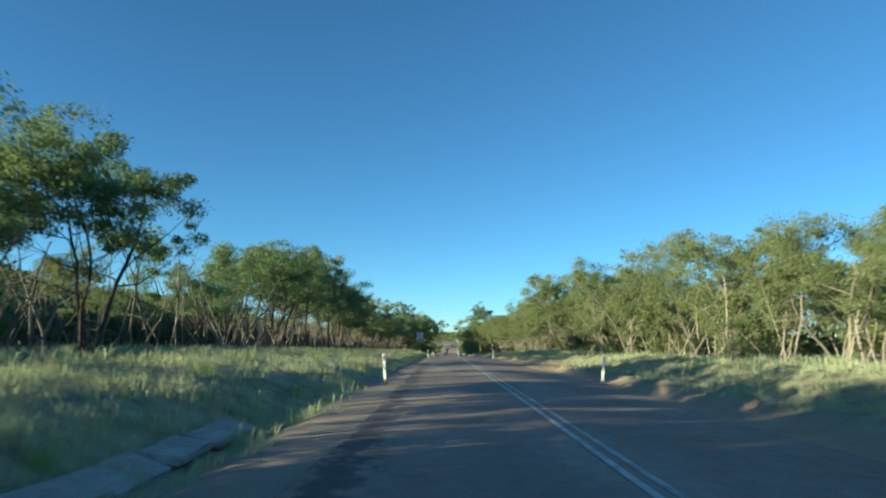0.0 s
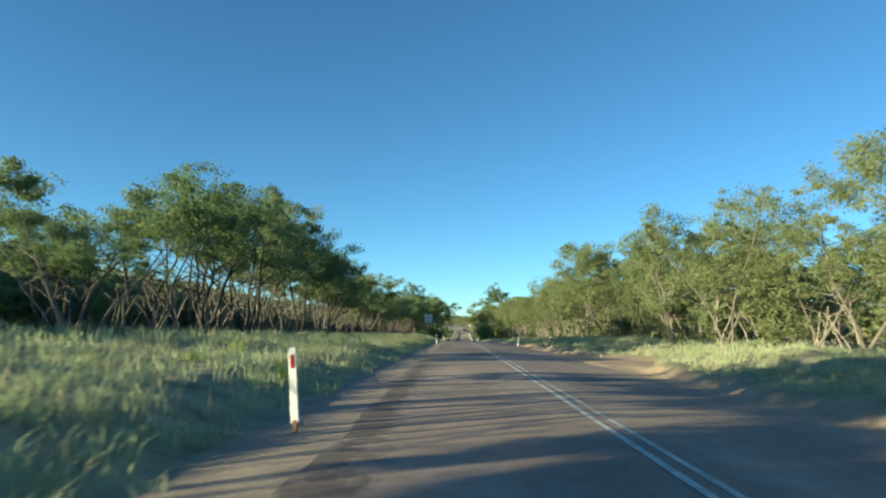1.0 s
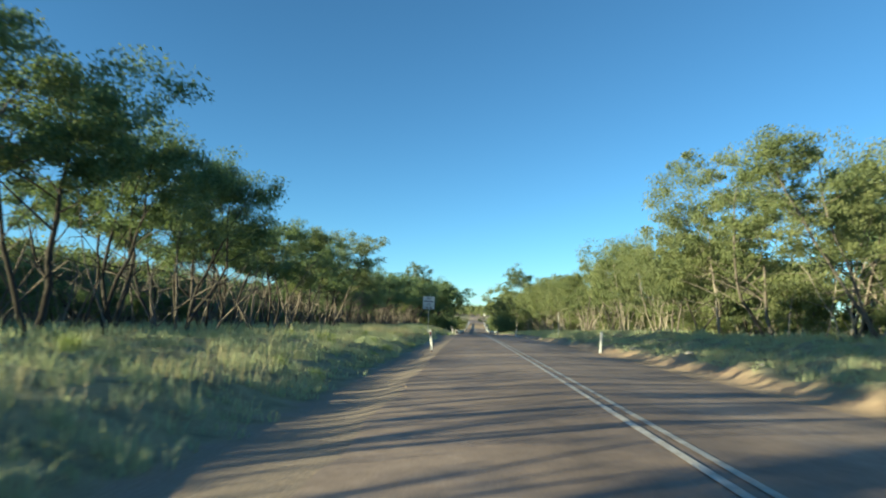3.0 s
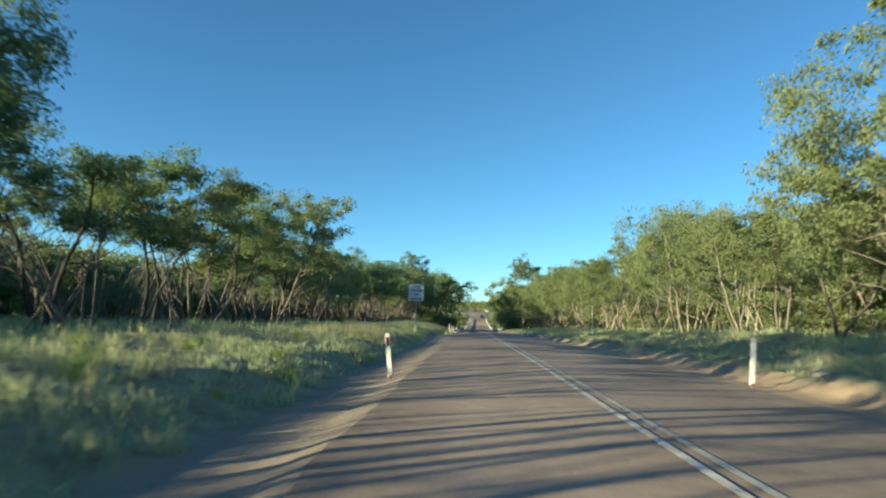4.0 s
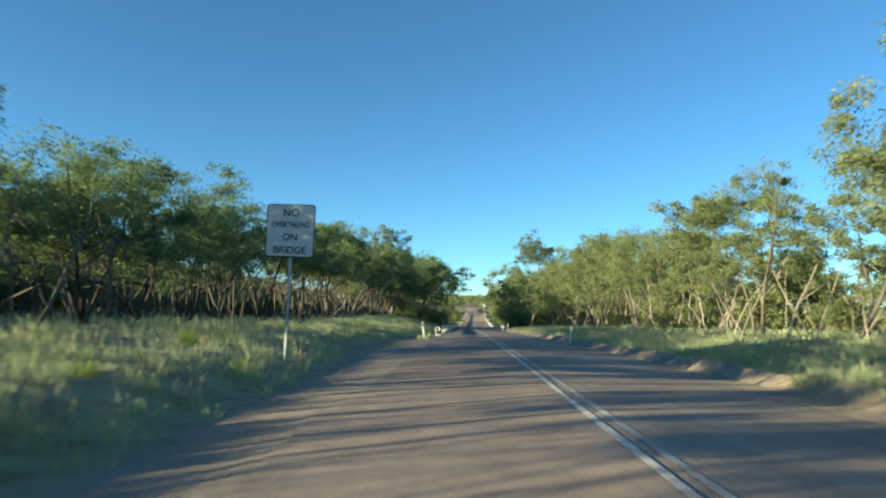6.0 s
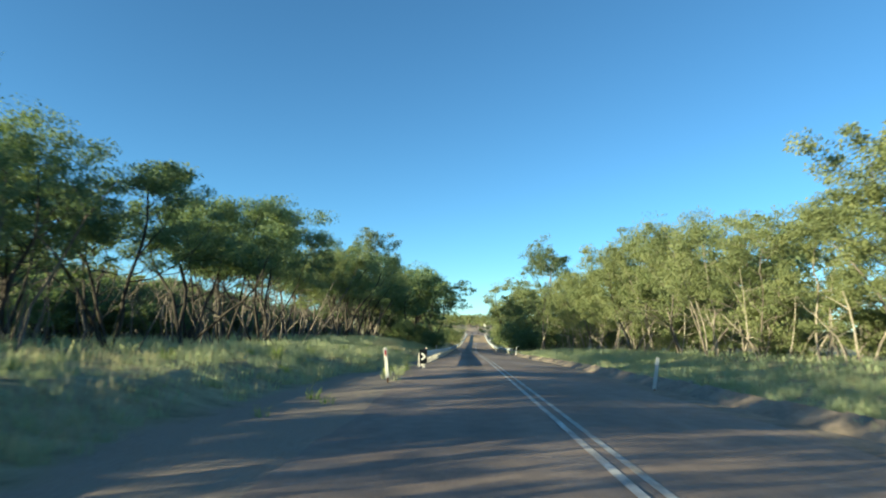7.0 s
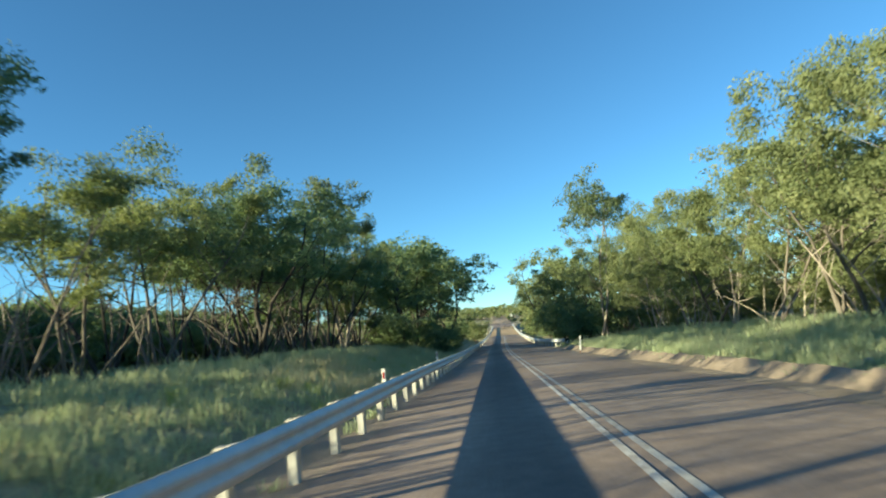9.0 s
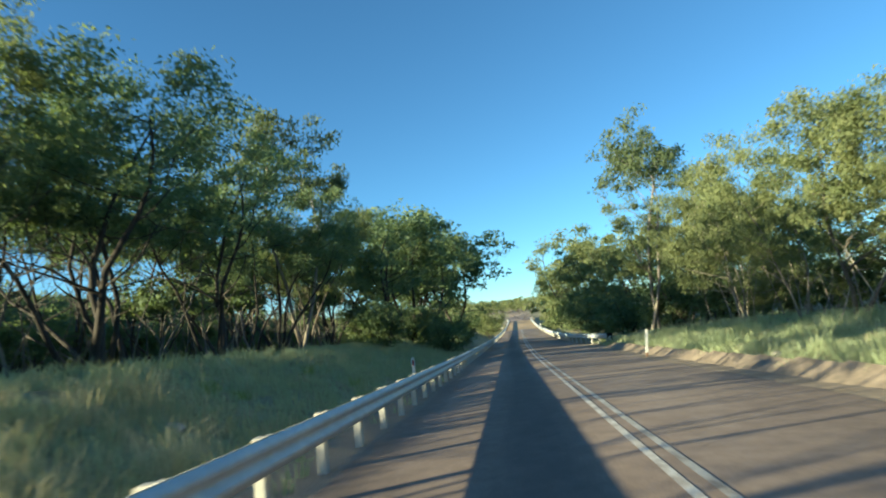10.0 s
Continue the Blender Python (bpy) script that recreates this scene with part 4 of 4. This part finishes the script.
def chevron_board(x, y, z0, z1, w, flip):
    top = new("chevron_board")
    top.matrix_world = Matrix.Translation((x, y, z0)) @ Matrix.Rotation(radians(-2), 4, "Y")
    h = z1 - z0
    bm = bmesh.new()
    box(bm, (w, 0.015, h), (0, 0, h / 2), bevel=0.004)
    part("panel", bm, M_BLACK, top)
    bm = bmesh.new()
    s = -1 if flip else 1
    k = w * 0.36
    tri = [(-k, 0.27), (-k * 0.1, 0.27), (k * 1.05, 0.0), (-k * 0.1, -0.27), (-k, -0.27), (k * 0.1, 0.0)]
    ring = [bm.verts.new((s * a, -0.0105, h * (0.5 + b * 0.85))) for a, b in tri]
    for q in ((0, 1, 2, 5), (5, 2, 3, 4)):
        bm.faces.new([ring[i] for i in q])
    ext = bmesh.ops.extrude_face_region(bm, geom=bm.faces[:])
    bmesh.ops.translate(bm, vec=(0, -0.002, 0), verts=[v for v in ext["geom"] if isinstance(v, bmesh.types.BMVert)])
    bmesh.ops.recalc_face_normals(bm, faces=bm.faces)
    part("chevron", bm, M_WHITE, top, "white chevron")
    drop = z0 - float(ground_z(x, y))
    bm = bmesh.new()
    box(bm, (0.12, 0.09, drop + 0.5), (0.03, 0.056, (0.2 - drop) / 2), bevel=0.01)
    part("post", bm, M_POST, top, "short white post")
    tagged(top, "black hazard board with a white chevron at the rail's end", "hazard board", "chevron boards")


chevron_board(-3.41, 145.2, -1.72, -1.07, 0.345, False)
chevron_board(5.05, 200.2, float(road_z(200)) - 0.02, float(road_z(200)) + 0.62, 0.345, True)


# ---- thin marker pole on the bank ----
def marker_pole(x, y, height):
    top = new("marker_pole")
    top.matrix_world = Matrix.Translation((x, y, float(ground_z(x, y))))
    bm = bmesh.new()
    bmesh.ops.create_cone(bm, cap_ends=True, segments=8, radius1=0.02, radius2=0.016, depth=height + 0.2, matrix=Matrix.Translation((0, 0, height / 2 - 0.1)))
    part("rod", bm, M_STEEL, top)
    bm = bmesh.new()
    bmesh.ops.create_cone(bm, cap_ends=True, segments=8, radius1=0.026, radius2=0.024, depth=0.12, matrix=Matrix.Translation((0, 0, height + 0.02)))
    part("cap", bm, M_WHITE, top)
    tagged(top, "thin pale marker pole in the grassy bank", "pole")


marker_pole(5.7, 110.5, 2.0)


# ---- broken concrete drain on the verge ----
def drain_slabs():
    rng = random.Random(8)
    y = 8.0
    top = new("drain")
    top.matrix_world = Matrix.Translation((-5.7, 16, float(ground_z(-5.7, 16))))
    while y < 23:
        ln = rng.uniform(1.5, 2.3)
        x = -5.74 + 0.01 * (y - 16)
        bm = bmesh.new()
        box(bm, (0.62, ln - 0.09, 0.11), (0, 0, 0), bevel=0.02)
        for v in bm.verts:
            v.co += Vector((rng.uniform(-0.02, 0.02), rng.uniform(-0.03, 0.03), rng.uniform(-0.008, 0.008)))
        slab = part("slab", bm, M_CONCRETE, top)
        slab.matrix_parent_inverse = top.matrix_world.inverted()
        z = float(road_z(y)) - 0.25 + rng.uniform(-0.06, 0.03)
        slab.matrix_basis = Matrix.Translation((x, y + ln / 2, z)) @ Matrix.Rotation(radians(14 + rng.uniform(-7, 7)), 4, "Y") @ Matrix.Rotation(radians(rng.uniform(-5, 5)), 4, "Z")
        y += ln
    tagged(top, "broken concrete drain slabs half buried in the verge", "drain")


drain_slabs()


# ---- concrete lining of the drain before the bridge ----
def lined_drain():
    rng = random.Random(18)
    top = new("drain")
    top.matrix_world = Matrix.Translation((4.6, 155, float(ground_z(4.6, 155))))
    inv = top.matrix_world.inverted()
    y = 113.0
    while y < 196:
        ln = rng.uniform(1.5, 2.4)
        bm = bmesh.new()
        box(bm, (0.86, ln - 0.012, 0.09), (0, 0, 0), bevel=0.01)
        for v in bm.verts:
            v.co += Vector((rng.uniform(-0.02, 0.02), rng.uniform(-0.02, 0.02), rng.uniform(-0.006, 0.006)))
        slab = part("slab", bm, M_DRAIN, top)
        slab.matrix_parent_inverse = inv
        z = float(road_z(y + ln / 2)) - 0.09 + rng.uniform(-0.02, 0.02)
        slab.matrix_basis = Matrix.Translation((4.42 + rng.uniform(-0.03, 0.03), y + ln / 2, z)) @ Matrix.Rotation(radians(-25 + rng.uniform(-3, 3)), 4, "Y") @ Matrix.Rotation(radians(rng.uniform(-1.5, 1.5)), 4, "Z")
        y += ln
    tagged(top, "worn concrete slabs lining the roadside drain", "drain")


lined_drain()


# ---- loose stones on the banks ----
def stone(x, y, size, seed):
    rng = random.Random(seed)
    bm = bmesh.new()
    bmesh.ops.create_icosphere(bm, subdivisions=2, radius=size)
    for v in bm.verts:
        k = 1 + 0.28 * noise.noise(v.co * (1.6 / size) + Vector((seed, 0, 0)))
        v.co = Vector((v.co.x * k * rng.uniform(0.98, 1.02), v.co.y * k * 0.8, v.co.z * k * 0.62))
    me = bpy.data.meshes.new("stone")
    bm.to_mesh(me)
    bm.free()
    me.materials.append(M_CONCRETE)
    ob = new("stone", me)
    ob.matrix_world = Matrix.Translation((x, y, float(ground_z(x, y)) + size * 0.15)) @ Matrix.Rotation(rng.uniform(0, 6), 4, "Z")
    tagged(ob, "pale weathered stone lying on the roadside bank", "stone", "roadside stones")


rng_s = random.Random(15)
for k in range(26):
    side = rng_s.choice((1, 1, 1, -1))
    stone(4.9 + rng_s.uniform(0, 0.9) if side > 0 else -5.1 - rng_s.uniform(0, 3.5), 18 + k * 6.6 + rng_s.uniform(-2, 2), rng_s.uniform(0.07, 0.19), k)


# ---- bridge over the creek ----
def bridge(y0, y1):
    top = new("bridge")
    ym = (y0 + y1) / 2
    top.matrix_world = Matrix.Translation((float(road_x(ym)), ym, float(road_z(ym))))
    inv = top.matrix_world.inverted()

    def along(name, offset, w, low, high, label=""):
        bm = bmesh.new()
        rings = []
        for y in np.linspace(y0, y1, 14):
            x, z = float(road_x(y)) + offset, float(road_z(y)) - 0.1
            rings.append([bm.verts.new((x + dx, y, z + dz)) for dx, dz in ((-w / 2, low), (w / 2, low), (w / 2, high - 0.02), (w / 2 - 0.02, high), (-w / 2 + 0.02, high), (-w / 2, high - 0.02))])
        for a, c in zip(rings, rings[1:]):
            for k in range(6):
                bm.faces.new((a[k], a[(k + 1) % 6], c[(k + 1) % 6], c[k]))
        bm.faces.new(rings[0][::-1])
        bm.faces.new(rings[-1])
        bmesh.ops.recalc_face_normals(bm, faces=bm.faces)
        ob = part(name, bm, M_CONCRETE, top, label)
        ob.matrix_parent_inverse = inv

    along("deck", 0, 8.4, -0.75, -0.12)
    for side in (-1, 1):
        along("kerb", side * 4.05, 0.3, -0.12, 0.16)
        for y in (y0, y1):
            bm = bmesh.new()
            box(bm, (0.32, 0.5, 1.15), (float(road_x(y)) + side * 4.05, y, float(road_z(y)) + 0.3), bevel=0.03)
            ob = part("end_post", bm, M_POST, top, "white painted end post")
            ob.matrix_parent_inverse = inv
    tagged(top, "low concrete road bridge with white end posts over the creek", "bridge")


bridge(296, 370)


def far_sign():
    x, y = 9.2, 470.0
    g0 = float(ground_z(x, y))
    top = new("road_sign")
    top.matrix_world = Matrix.Translation((x, y, g0))
    bm = bmesh.new()
    box(bm, (0.09, 0.09, 2.6), (0, 0.06, 1.2), bevel=0.01)
    part("post", bm, M_STEEL, top)
    bm = bmesh.new()
    box(bm, (1.5, 0.02, 1.5), (0, 0, 2.1), bevel=0.008)
    part("panel", bm, M_WHITE, top)
    tagged(top, "plain white road sign on a post across the bridge", "road sign")


far_sign()
